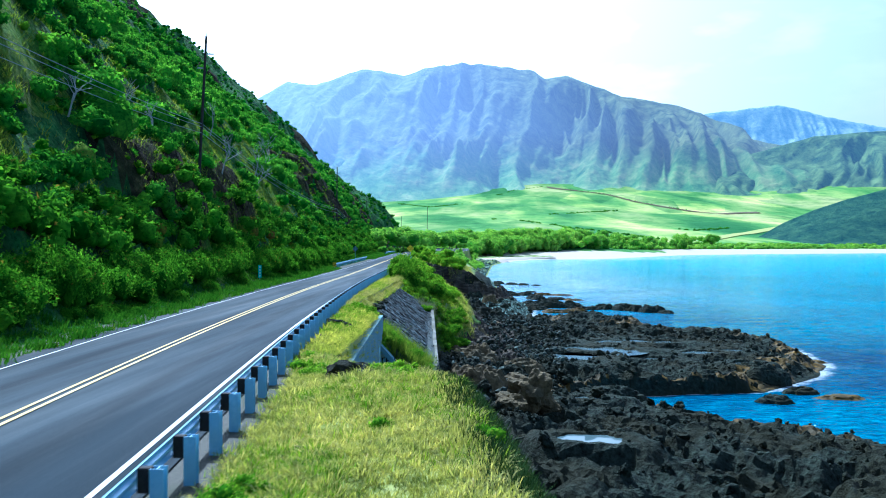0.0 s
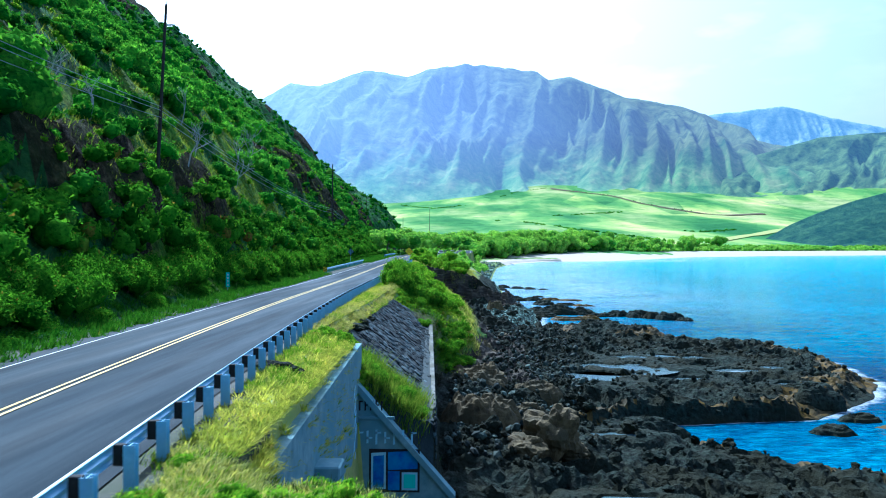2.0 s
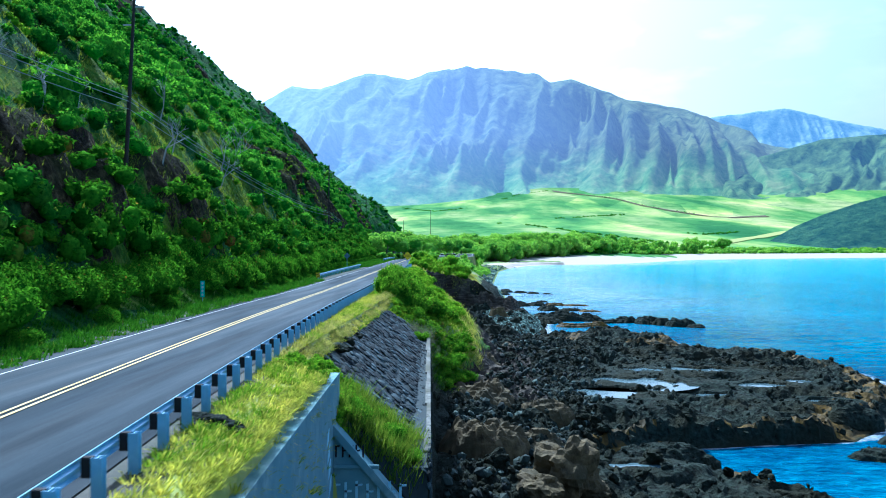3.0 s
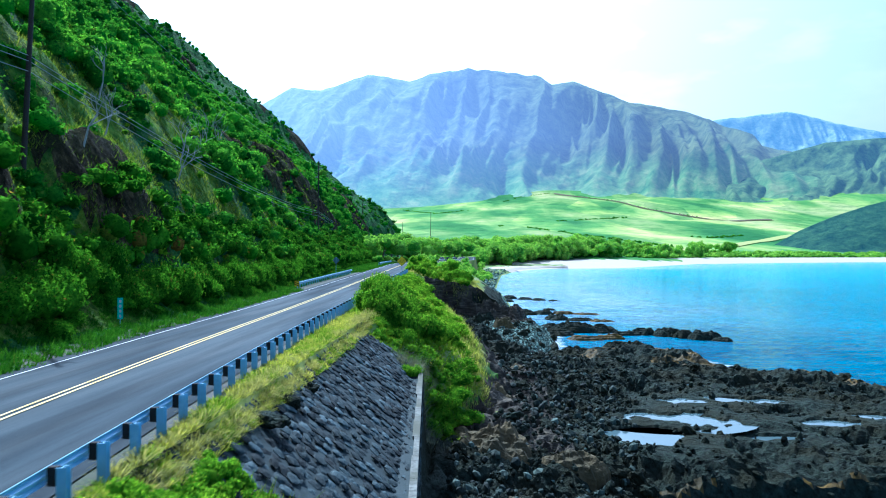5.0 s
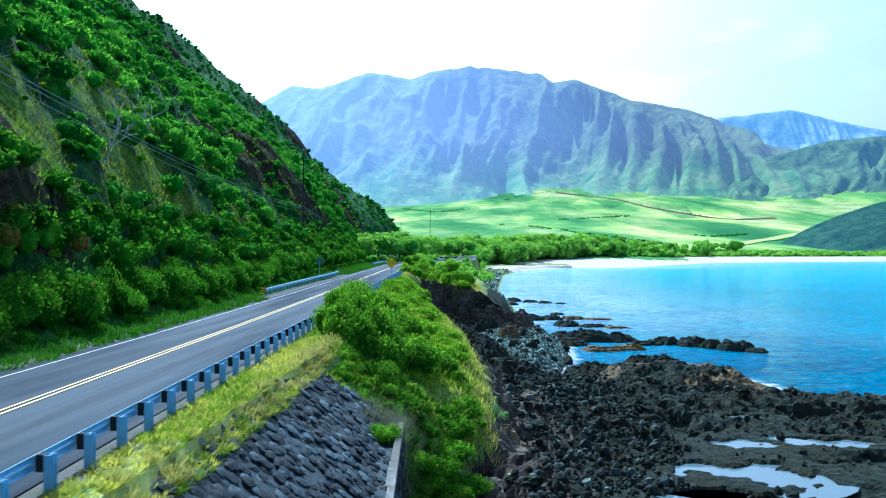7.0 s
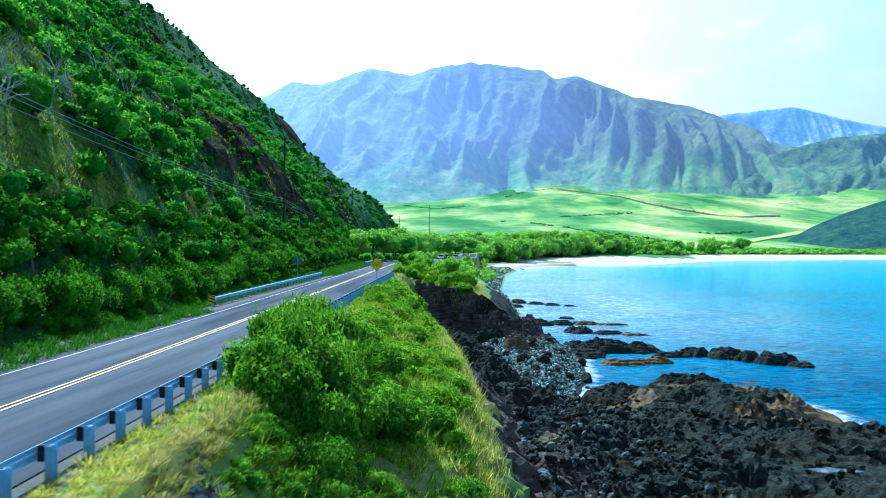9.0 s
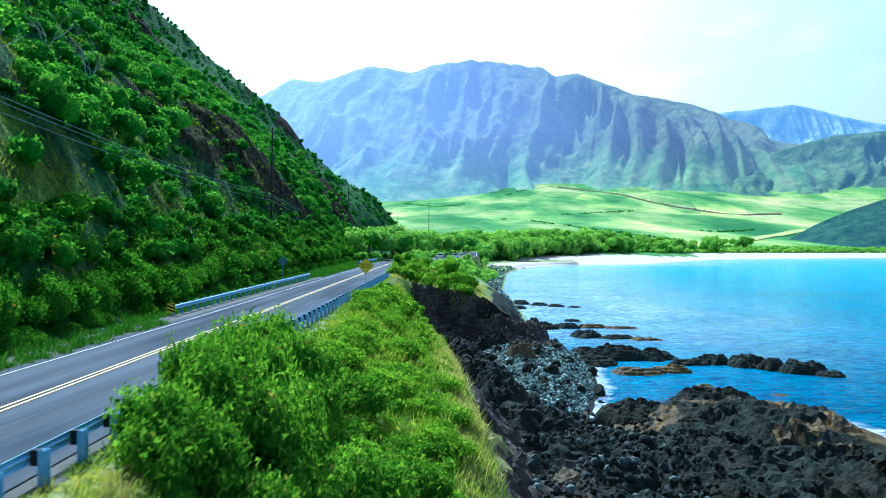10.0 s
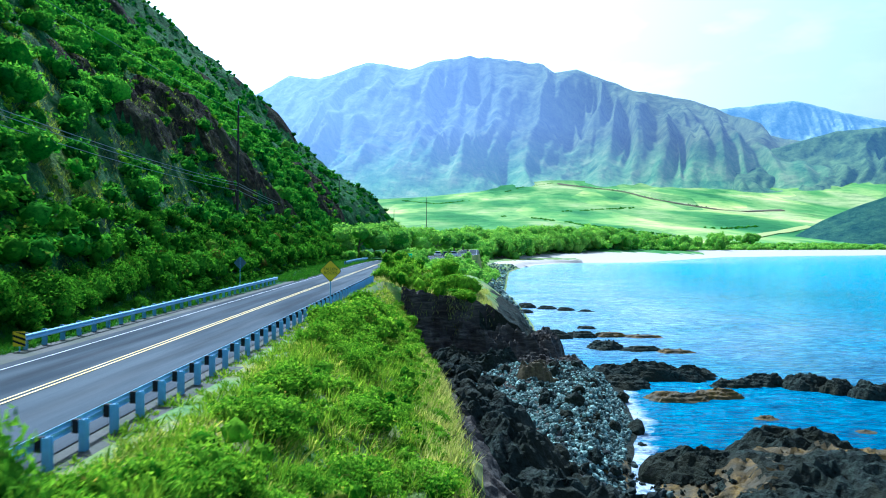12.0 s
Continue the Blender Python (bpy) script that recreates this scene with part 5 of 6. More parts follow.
gx, gy = tufted(r, 4500, -3.9, -0.9, 51.8, 57, 22, 0.3)
blades("wall_foot_grass", "grass_hill", gx, gy, 0.4, 0.9, 0.025, "dry and green grass behind the sloping coping", 38)
gx, gy = tufted(r, 12000, -10, 5.2, 203, 240, 20, 0.3)
blades("headland_grass", "grass", gx, gy, 0.3, 0.7, 0.04, "grass on the headland top", 39)


gx, gy = tufted(r, 2800, -2.9, lambda y: toe_x(y) + 0.3, 88.5, 97, 40, 0.4)
blades("dry_twigs", "dead_twig", gx, gy, 0.4, 1.1, 0.010, "tangle of dry grey twigs at the end of the wall", 43, 0.45)
blades("hill_grass", "grass_hill", *HILL_GRASS, 0.2, 0.5, 0.035, "long olive grass on the steep hillside", 40, 0.5)

# ---------- retaining walls ----------
wall = tagged(new("concrete_wall"), "weathered grey-blue concrete retaining wall with faded paint", "wall", kind="structure")
bm = prism(bmesh.new(), [(-3.68, 31.0, 3.0), (-4.18, 52.7, 3.0), (-4.18, 52.7, 12.72), (-3.68, 31.0, 12.72)], (0.45, 0, 0))
part("slab", bm, M["concrete"], wall)
bm = prism(bmesh.new(), [(-4.15, 51.0, 3.0), (0.9, 51.0, 3.0), (0.9, 51.0, 5.6), (-4.15, 51.0, 11.3)], (0, 0.4, 0))
part("wing", bm, M["concrete"], wall)
bm = prism(bmesh.new(), [(-4.15, 50.8, 11.15), (0.95, 50.8, 5.4), (0.95, 50.8, 5.78), (-4.15, 50.8, 11.55)], (0, 0.75, 0))
part("coping", bm, M["concrete"], wall, "pale sloping concrete coping")
part("ledge", box(bmesh.new(), -4.15, -1.95, 50.88, 51.0, 9.35, 9.5, 0.02), M["concrete"], wall)
part("pier", box(bmesh.new(), -3.5, -2.6, 37.5, 38.6, 3.0, 10.9, 0.05), M["concrete"], wall)


def paint_bars(y, bars, key, name):
    """Flat painted strokes on the wing wall: rows of x0, x1, z0, z1, slant."""
    for x0, x1, z0, z1, sl in bars:
        bm = prism(bmesh.new(), [(x0, y, z0), (x1, y, z0 + sl), (x1, y, z1 + sl), (x0, y, z1)], (0, 0.004, 0))
        part(name, bm, M[key], wall, "faded spray paint")


paint_bars(50.984, [(-3.15, -0.75, 5.9, 7.95, 0.0)], "black_paint", "painted_patch")
paint_bars(50.978, [(-3.05, -2.35, 6.0, 7.75, 0.05), (-1.6, -0.85, 6.0, 6.85, 0)], "white_paint_blue", "painted_patch")
paint_bars(50.972, [(-2.25, -0.85, 6.95, 7.8, 0.08), (-2.95, -2.45, 6.1, 7.6, 0.05), (-2.25, -1.7, 6.0, 6.9, 0.0)], "blue_paint", "painted_patch")
paint_bars(50.966, [(-1.5, -0.95, 6.1, 6.75, 0)], "sign_green", "painted_patch")
paint_bars(50.984, [(-3.7 + 0.42 * k, -3.7 + 0.42 * k + 0.1, 8.15 + 0.05 * (k % 2), 8.75 + 0.05 * (k % 3), 0.02) for k in range(7)] + [(-3.7 + 0.42 * k, -3.42 + 0.42 * k, 8.66 - 0.25 * (k % 2), 8.74 - 0.25 * (k % 2), 0.02) for k in range(7)], "white_paint_blue", "painted_stroke")
paint_bars(50.984, [(-3.9 + 0.26 * k, -3.9 + 0.26 * k + 0.07, 9.75, 10.25 - 0.05 * (k % 2), 0.02) for k in range(6)] + [(-3.9 + 0.26 * k, -3.72 + 0.26 * k, 9.98 + 0.16 * (k % 2), 10.05 + 0.16 * (k % 2), 0.02) for k in range(5)], "black_paint", "painted_stroke")
for k in range(9):
    y0, z0 = 49.0 + 0.2 * (k % 4), 10.6 - 0.62 * k
    bm = prism(bmesh.new(), [(-3.66, y0, z0), (-3.67, y0 + 0.5, z0 + 0.15), (-3.67, y0 + 0.65, z0 + 0.6), (-3.66, y0 + 0.2, z0 + 0.45)], (0.03, 0, 0))
    part("painted_stroke", bm, M["white_paint_blue"], wall, "faded spray paint")


def stone_mesh(name, seed, key, subdiv=1, rough=0.35, squash=(1, 1, 1)):
    """An angular stone about 1 m across."""
    bm = bmesh.new()
    bmesh.ops.create_icosphere(bm, subdivisions=subdiv, radius=0.5)
    o = Vector((seed * 7.3, seed * 3.1, seed * 1.7))
    for v in bm.verts:
        n = v.co.normalized()
        d = noise.noise(n * 1.3 + o) * rough + noise.noise(n * 3.1 + o) * rough * 0.45
        if subdiv > 2:
            d += (noise.noise(n * 7.0 + o) + 0.6 * noise.noise(n * 15.0 + o)) * rough * 0.22
        v.co = Vector((v.co.x * squash[0], v.co.y * squash[1], v.co.z * squash[2])) * (1 + d)
    return bm_mesh(name, bm, M[key])


def mesh_arrays(me):
    v = np.empty(len(me.vertices) * 3, dtype=np.float32)
    me.vertices.foreach_get("co", v)
    f = np.empty(len(me.polygons) * 3, dtype=np.int32)
    me.polygons.foreach_get("vertices", f)
    return v.reshape(-1, 3), f.reshape(-1, 3)


def joined(name, metas, mats, key, label, category, parent=None):
    """Many stones as one mesh. metas: stone meshes; mats: 4 x 4 matrices."""
    arrays = [mesh_arrays(m) for m in metas]
    V, F, base = [], [], 0
    for k, m in enumerate(mats):
        v, f = arrays[k % len(arrays)]
        A = np.array(m)
        V.append(v @ A[:3, :3].T + A[:3, 3])
        F.append(f + base)
        base += len(v)
    ob = new(name, mesh_from(name, np.concatenate(V), np.concatenate(F), M[key]))
    ob.parent = parent
    return tagged(ob, label, category, kind="stuff")


rs = np.random.RandomState(3)
bm = prism(bmesh.new(), [(-1.1, 52.4, 3.4), (-0.08, 52.4, 3.4), (-0.08, 52.4, 9.0), (-1.1, 52.4, 9.0)], (-1.46, 39.6, 0.75))
rubble = tagged(new("rubble_wall", bm_mesh("rubble_wall", bm, M["mortar"])), "sloping revetment of grey mortared lava stones below the road", "wall", kind="structure")
stones = [stone_mesh("stone", k, "stone", 2 if k < 3 else 1, 0.32) for k in range(6)]
tilt = math.atan2(13.0 - 9.15, 4.9)
near_m, far_m = [], []
for i, p in enumerate(np.arange(0.02, 1.07, 0.058)):
    for y in np.arange(52.6, 92.5, 0.42):
        yy = y + 0.21 * (i % 2) + rs.uniform(-0.2, 0.2)
        tx, tz = float(toe_x(yy)), float(toe_z(yy))
        brow = float(road_z(yy)) - 0.12
        x, z = -6.1 + (tx + 5.5) * p, brow - (brow - tz) * min(p, 1.0) - 0.20
        m = Matrix.LocRotScale((x + rs.uniform(-0.14, 0.14), yy, z + rs.uniform(-0.04, 0.06)), Euler((0, tilt, 0)), None) @ Matrix.LocRotScale(None, Euler((0, 0, rs.rand() * 6.28)), (rs.uniform(0.36, 0.76), rs.uniform(0.36, 0.70), rs.uniform(0.10, 0.19)))
        (near_m if 55.5 < yy < 62.8 else far_m).append(m)
for k, m in enumerate(near_m):
    ob = part("stone", stones[k % 6], None, rubble)
    ob.matrix_basis = m
side = []
for z in np.arange(4.0, 9.1, 0.36):
    for y in np.arange(52.4, 92, 0.45):
        side.append(Matrix.LocRotScale((float(toe_x(y)) - 0.02 + rs.uniform(-0.04, 0.05), y + rs.uniform(-0.1, 0.1), z + rs.uniform(-0.05, 0.05)), Euler((rs.rand() * 6, 0, 0)), (0.22, rs.uniform(0.36, 0.58), rs.uniform(0.3, 0.42))))
joined("stones", stones[3:], far_m, "stone", "grey lava stones set in mortar", "", rubble)
joined("side_stones", stones[3:], side, "stone", "grey lava stones set in mortar", "", rubble)
for k, y in enumerate(np.arange(54.5, 90.0, 3.0)):
    xa, za, w0 = float(toe_x(y)), float(toe_z(y)), rs.uniform(0.16, 0.30)
    bm = prism(bmesh.new(), [(xa - w0, y, za - 0.3), (xa + 0.05, y, za - 0.3), (xa + 0.05, y, za + 0.08), (xa - w0, y, za + 0.08)], (-0.11, 2.97, 0.066))
    part("ledge", bm, M["ledge"], rubble, "flat concrete ledge at the foot")

# ---------- rocks on the shore ----------
boulders = [stone_mesh("boulder", 20 + k, "lava", 3, 0.5, (1.0, 0.85, 0.72)) for k in range(6)]
big = tagged(new("boulder", stone_mesh("boulder", 41, "tan_rock", 4, 0.55, (1.0, 0.9, 0.95))), "large upright brown boulder on the reef", "boulder")
big.matrix_basis = Matrix.LocRotScale((7.2, 65.4, 5.2), Euler((0, 0.1, 0.5)), (3.4, 3.0, 3.6))
for x, y, dz, sx, sy, sz, key, lab in ((8.7, 66.3, 0.3, 2.2, 2.0, 1.6, "tan_rock", "brown boulder beside the large upright one"), (5.4, 64.0, 0.4, 2.6, 2.2, 1.8, "tan_rock", "broad brown boulder on the reef"),
                                       (-2.1, 22.8, -0.1, 1.7, 1.2, 0.95, "lava", "dark rock half sunk in the grass"), (-5.1, 40.0, 0.2, 0.7, 2.0, 0.5, "lava", "dark broken rock on top of the concrete wall"),
                                       (-5.3, 62.5, 0.5, 0.9, 1.8, 0.6, "lava", "dark rock at the top of the stone wall"), (-5.2, 66.0, 0.5, 0.6, 0.7, 0.6, "lava", "small dark rock at the top of the stone wall"), (-5.1, 69.5, 0.5, 0.5, 0.6, 0.5, "lava", "small dark rock among dry grass tufts"),
                                       (7.5, 129.0, 0.4, 2.4, 2.0, 1.6, "tan_rock", "tan rock at the foot of the bank")):
    ob = tagged(new("boulder", stone_mesh("boulder", int(x * 3 + y) % 90, key, 4, 0.5, (1, 0.95, 0.9))), lab, "boulder")
    ob.matrix_basis = Matrix.LocRotScale((x, y, gz(x, y) + dz * 0.3), Euler((0, 0, x)), (sx, sy, sz))

def rock_patch(name, x, y, rx, ry, h, key, label, category, group="", seed=0, base=None):
    """A jagged lava rock that rises from the water or the reef: rings round its middle."""
    a, q = np.meshgrid(np.linspace(0, 2 * np.pi, 57), np.linspace(0, 1, 19))
    out = q * (0.7 + 0.65 * fbm(np.cos(a) * 2.4 + seed * 3.7, np.sin(a) * 2.4 + seed * 1.3, 3, seed))
    X, Y = rx * out * np.cos(a), ry * out * np.sin(a)
    jag = ridged((X + x) * 0.42, (Y + y) * 0.5, 4, 8)
    cut = fbm((X + x) * 0.9, (Y + y) * 1.3, 4, 5)
    Z = h * (1 - q ** 5) * (0.30 + 0.62 * jag + 0.55 * (cut - 0.5)) - 0.35 * q ** 2
    Z = Z + 0.30 * min(h, 2.0) * (ridged((X + x) * 1.7, (Y + y) * 1.9, 3, 6) - 0.45) * (1 - q ** 3)
    ledge = 0.34 * (1 + 0.3 * (h > 3))
    Z = 0.45 * Z + 0.55 * ledge * (np.floor(Z / ledge) + smooth(0.65, 1.0, Z / ledge - np.floor(Z / ledge)))
    Z[-1] = -1.6
    ob = tagged(new(name, grid_mesh(name, np.stack([X, Y, Z], -1), M[key], False)), label, category, group)
    ob.location = (x, y, 0.0 if base is None else base)
    return ob


for k, (x, y, rx, ry, h, b, lab) in enumerate(((2.8, 74.5, 3.0, 2.2, 2.6, 3.9, "broad tan rock shelf below the wall"), (6.2, 76.5, 2.4, 1.8, 1.8, 3.2, "low tan rock shelf on the reef"), (3.6, 108.0, 2.2, 3.2, 3.0, 3.4, "layered tan rock at the foot of the bank"),
                                                (9.6, 190.0, 2.4, 2.2, 4.0, 0.8, "large tan boulder below the headland"), (3.2, 92.6, 3.4, 2.6, 2.4, 3.2, "broad layered tan rock shelf on the shore"), (8.4, 91.0, 2.6, 1.8, 1.6, 2.8, "low tan rock slab on the reef"))):
    rock_patch("boulder", x, y, rx, ry, h, "tan_rock", lab, "boulder", "", k + 2, b)
# islets off the shore
for x, y, sx, sy, sz, key in ((22, 203, 8, 5, 3.4, "lava"), (28, 203.5, 8, 5, 3.0, "lava"), (20.5, 197, 5, 4, 2.0, "lava"), (24.5, 190, 6, 3.0, 1.6, "algae"), (29.5, 191.5, 4.5, 2.6, 1.8, "algae"), (34, 198.5, 5, 3, 1.8, "lava"), (37.5, 199.5, 4, 3, 2.4, "lava"), (42, 198, 5, 4, 3.0, "lava"),
                              (47.5, 193, 5.2, 3.6, 3.2, "lava"), (44.5, 195.5, 4.0, 3.2, 2.8, "lava"), (50.2, 190, 3.0, 2.6, 1.6, "lava"), (31, 181, 2.0, 1.5, 0.7, "algae"), (38, 176, 2.2, 1.5, 0.6, "algae"), (24, 229, 5, 3.5, 2.4, "lava"), (29, 227, 6, 2.6, 1.5, "lava"), (33.5, 225.5, 5, 2.4, 1.3, "algae"),
                              (17, 241, 5, 4, 2.4, "lava"), (22, 243, 5, 3, 2.0, "lava"), (27, 244, 5, 3, 1.6, "algae"), (33, 243.5, 7, 2.4, 1.1, "algae"), (25, 256, 3, 2, 1.2, "lava"), (17, 298, 4, 3.5, 2.2, "lava"), (21.5, 295, 4, 3, 1.6, "lava"), (25.5, 292, 3.5, 2.5, 1.4, "lava"), (30, 290, 3.5, 2, 1.0, "lava"), (15, 285, 4, 3, 1.6, "lava"),
                              (52, 117, 4, 2.5, 0.9, "algae"), (57, 96, 6.5, 2.5, 0.8, "algae"), (44, 91, 5.0, 2.4, 1.0, "algae"), (41, 94, 3.5, 2.6, 1.4, "lava"), (36, 88.5, 3.5, 2.2, 1.8, "lava")):
    rock_patch("islet", x, y, sx * 0.66, sy * 0.66, sz * 0.60, key, "black lava rock standing in the water" if key == "lava" else "low rock in the water with golden-brown algae", "rock", "rocks in the water", int(x * 7 + y) % 11)
for k, (x, y, rx, ry, h, b) in enumerate(((5.5, 142.5, 4.6, 5.0, 3.4, 2.6), (4.2, 151.5, 4.6, 5.0, 3.8, 2.2), (8.0, 137.5, 3.4, 3.4, 2.2, 2.2), (2.6, 160.5, 4.0, 5.0, 4.0, 2.0), (9.0, 146.0, 3.0, 3.5, 1.6, 1.6), (-5.0, 203.4, 4.2, 2.8, 6.0, 2.2), (-0.8, 203.8, 4.0, 2.8, 6.8, 1.2), (3.6, 204.4, 4.0, 3.0, 6.2, 1.0), (7.6, 205.4, 3.8, 3.2, 5.6, 0.8), (11.2, 208.5, 3.4, 4.2, 4.6, 0.4), (5.6, 199.2, 3.0, 2.2, 3.4, 1.0), (10.6, 200.6, 3.2, 2.4, 3.0, 0.6), (14.6, 203.6, 3.0, 2.6, 2.4, 0.4), (0.4, 198.6, 3.0, 2.0, 3.0, 1.6), (13.0, 219.0, 3.0, 5.0, 4.2, 0.2))):
    rock_patch("lava_rock", x, y, rx, ry, h, "cliff" if y > 200 else "lava", "dark layered lava cliff rock below the bank", "rock", "lava outcrops", k, b)
for k, (x, y, rx, ry, h, b) in enumerate(((18.5, 160.5, 4.2, 3.4, 2.0, 0.6), (27.5, 165.5, 5.6, 3.2, 2.6, 0.6), (33.5, 163.5, 2.6, 2.2, 1.8, 0.4), (22.0, 152.5, 3.6, 3.0, 1.5, 1.0), (20.0, 147.0, 3.2, 2.6, 1.7, 0.8), (24.0, 142.0, 4.0, 3.0, 1.5, 1.4), (33.0, 138.0, 4.0, 3.0, 1.5, 1.3), (41.0, 131.0, 4.0, 3.0, 1.5, 1.1), (24, 203.5, 6.5, 3.2, 2.2, 0.2), (20, 198, 3.6, 2.6, 1.5, 0.2),
                                           (20, 95, 5, 3, 1.6, 1.8), (30, 96, 5, 3, 1.4, 1.6), (38, 100, 4.5, 3, 1.5, 1.4), (14, 122, 4.5, 3.5, 1.8, 2.4), (20, 128, 5, 3, 1.6, 2.0), (16, 80, 4, 2.4, 1.4, 2.2), (22, 70, 4, 2.6, 1.4, 1.6), (13, 62, 4, 2.6, 1.5, 2.8), (28, 62, 4, 3, 1.4, 1.2), (46, 121, 3.6, 3, 1.6, 0.9))):
    rock_patch("lava_rock", x, y, rx, ry, h, "lava", "jagged black lava outcrop on the shore", "rock", "lava outcrops", k % 11, b - 0.2)

rb = np.random.RandomState(8)
count = 0
while count < 230:
    y = rb.uniform(45, 162)
    x = rb.uniform(0.8, np.interp(y, [45, 80, 100, 162], [22, 16, 26, 22])) if rb.rand() < 0.75 else rb.uniform(5, np.interp(y, *SHORE) - 1.5)
    if x < np.interp(y, [92, 103, 140, 165], [0.8, 6.0, 6.0, 5.0]) or np.interp(y, *SHORE) - x < 1.2:
        continue
    if any(np.hypot((x - q[0]) / q[2], (y - q[1]) / q[3]) < 1.2 for q in POOLS) and rb.rand() < 0.93:
        continue
    size = 0.5 + 1.3 * rb.rand() ** 3
    ob = tagged(new("boulder", boulders[count % 6]), "dark rounded lava boulder on the reef", "boulder", "boulders on the reef")
    ob.matrix_basis = Matrix.LocRotScale((x, y, gz(x, y) + 0.12 * size), Euler((rb.rand(), rb.rand(), rb.rand() * 6)), (size, size * rb.uniform(0.7, 1.1), size * rb.uniform(0.6, 0.9)))
    count += 1


def scatter(n, x0, x1, y0, y1, s0, s1, seed):
    r = np.random.RandomState(seed)
    y = r.uniform(y0, y1, n)
    x = x0(y) + (x1(y) - x0(y)) * r.rand(n)
    free = ~in_pool(x, y)
    x, y = x[free], y[free]
    z = ground_z(x, y)
    out = []
    for a, b, c in zip(x, y, z):
        s = s0 + (s1 - s0) * r.rand() ** 2.5
        out.append(Matrix.LocRotScale((a, b, c + 0.2 * s), Euler((r.rand() * 3, r.rand() * 3, r.rand() * 6)), (s, s * r.uniform(0.7, 1.0), s * r.uniform(0.55, 0.9))))
    return out


small = [stone_mesh("pebble", 60 + k, "pebble", 1, 0.3) for k in range(5)]
joined("pebbles", small, scatter(9000, lambda y: np.interp(y, [156, 165, 185, 204], [7.0, 5.0, 2.5, 3.5]), lambda y: np.interp(y, [156, 161, 170, 178, 192, 204], [12.5, 13, 15.3, 17.4, 18.4, 18]), 156, 204, 0.17, 0.6, 71), "pebble", "grey rounded pebbles on the cove beach", "pebbles")
joined("cove_rocks", [stone_mesh("rubble", 96 + k, "lava", 2, 0.5) for k in range(4)], scatter(420, lambda y: np.interp(y, [152, 165, 185, 204], [4.0, 2.0, -1.5, -1.0]), lambda y: np.interp(y, [152, 165, 185, 204], [8.5, 6.0, 4.5, 6.5]), 152, 204, 0.6, 2.2, 77), "lava", "black lava blocks along the back of the cove beach", "stones")
joined("cove_boulders", [stone_mesh("rubble", 104 + k, "lava", 2, 0.5) for k in range(4)], scatter(60, lambda y: np.interp(y, [156, 165, 185, 204], [8.0, 6.5, 4.5, 5.0]), lambda y: np.interp(y, [156, 161, 170, 178, 192, 204], [13.5, 14, 17, 19, 20.5, 21]), 156, 204, 0.5, 1.8, 78), "lava", "dark boulders lying on the cove beach", "stones")
joined("rubble_stones", [stone_mesh("rubble", 80 + k, "lava", 1, 0.4) for k in range(5)], scatter(4300, lambda y: np.interp(y, [45, 92, 103, 165], [0.3, 0.4, 5.5, 4.5]), lambda y: np.interp(y, [45, 70, 90, 100, 130, 165], [6, 8, 13, 17, 18, 20]), 60, 165, 0.2, 0.7, 72), "lava", "loose dark stones on the shore", "stones")
joined("grey_stones", small, scatter(1700, lambda y: np.interp(y, [45, 92, 103, 165], [0.3, 0.4, 5.5, 4.5]), lambda y: np.interp(y, [45, 70, 90, 100, 130, 165], [5, 7, 12, 16, 16, 16]), 62, 165, 0.25, 0.95, 73), "reef_stone", "loose grey stones among the dark ones", "stones")
joined("reef_stones", [stone_mesh("rubble", 90 + k, "lava", 1, 0.55) for k in range(5)], scatter(1300, lambda y: np.interp(y, [45, 70, 90, 100, 130, 165], [10, 10, 10, 12, 12, 14]), lambda y: np.interp(y, *SHORE) - 0.5, 40, 152, 0.25, 1.0, 75), "lava", "broken black lava blocks on the reef", "stones")
joined("far_stones", small, scatter(1500, lambda y: np.interp(y, [245, 600], [8, 12]), lambda y: np.interp(y, *SHORE), 245, 520, 0.4, 1.4, 74), "pebble", "grey stones along the far shore", "stones")

# ---------- signs ----------
def letters(text, size, key, parent, m, name="lettering"):
    cu = bpy.data.curves.new(name, "FONT")
    cu.body, cu.size, cu.align_x, cu.align_y, cu.extrude = text, size, "CENTER", "CENTER", 0.002
    ob = bpy.data.objects.new(name, cu)
    scene.collection.objects.link(ob)
    me = bpy.data.meshes.new_from_object(ob.evaluated_get(bpy.context.evaluated_depsgraph_get()))
    bpy.data.objects.remove(ob)
    me.materials.clear()
    me.materials.append(M[key])
    o = part(name, me, None, parent)
    o.matrix_basis = m
    return o


def diamond(thing, side, z, key, y, thick=0.006, name="panel"):
    d = side / math.sqrt(2)
    c = 0.06
    bm = prism(bmesh.new(), [(-d + c, y, z - c), (-c, y, z - d + c), (c, y, z - d + c), (d - c, y, z - c), (d - c, y, z + c), (c, y, z + d - c), (-c, y, z + d - c), (-d + c, y, z + c)], (0, thick, 0))
    return part(name, bm, M[key], thing)


warn = tagged(new("warning_sign"), "yellow diamond road sign reading FALLEN ROCKS on a post", "road sign")
x, y = -7.55, 154.8
base = gz(x, y)
warn.location = (x, y, base)
part("post", tube(bmesh.new(), (0, 0.03, -0.4), (0, 0.03, 15.9 - base), 0.03), M["steel"], warn)
diamond(warn, 1.06, 15.3 - base, "black_paint", -0.012)
diamond(warn, 1.0, 15.3 - base, "sign_yellow", -0.02, name="face")
for k, word in enumerate(("FALLEN", "ROCKS")):
    letters(word, 0.27, "black_paint", warn, pose(0, -0.025, 15.42 - base - 0.26 * k, 90, 0, 0))

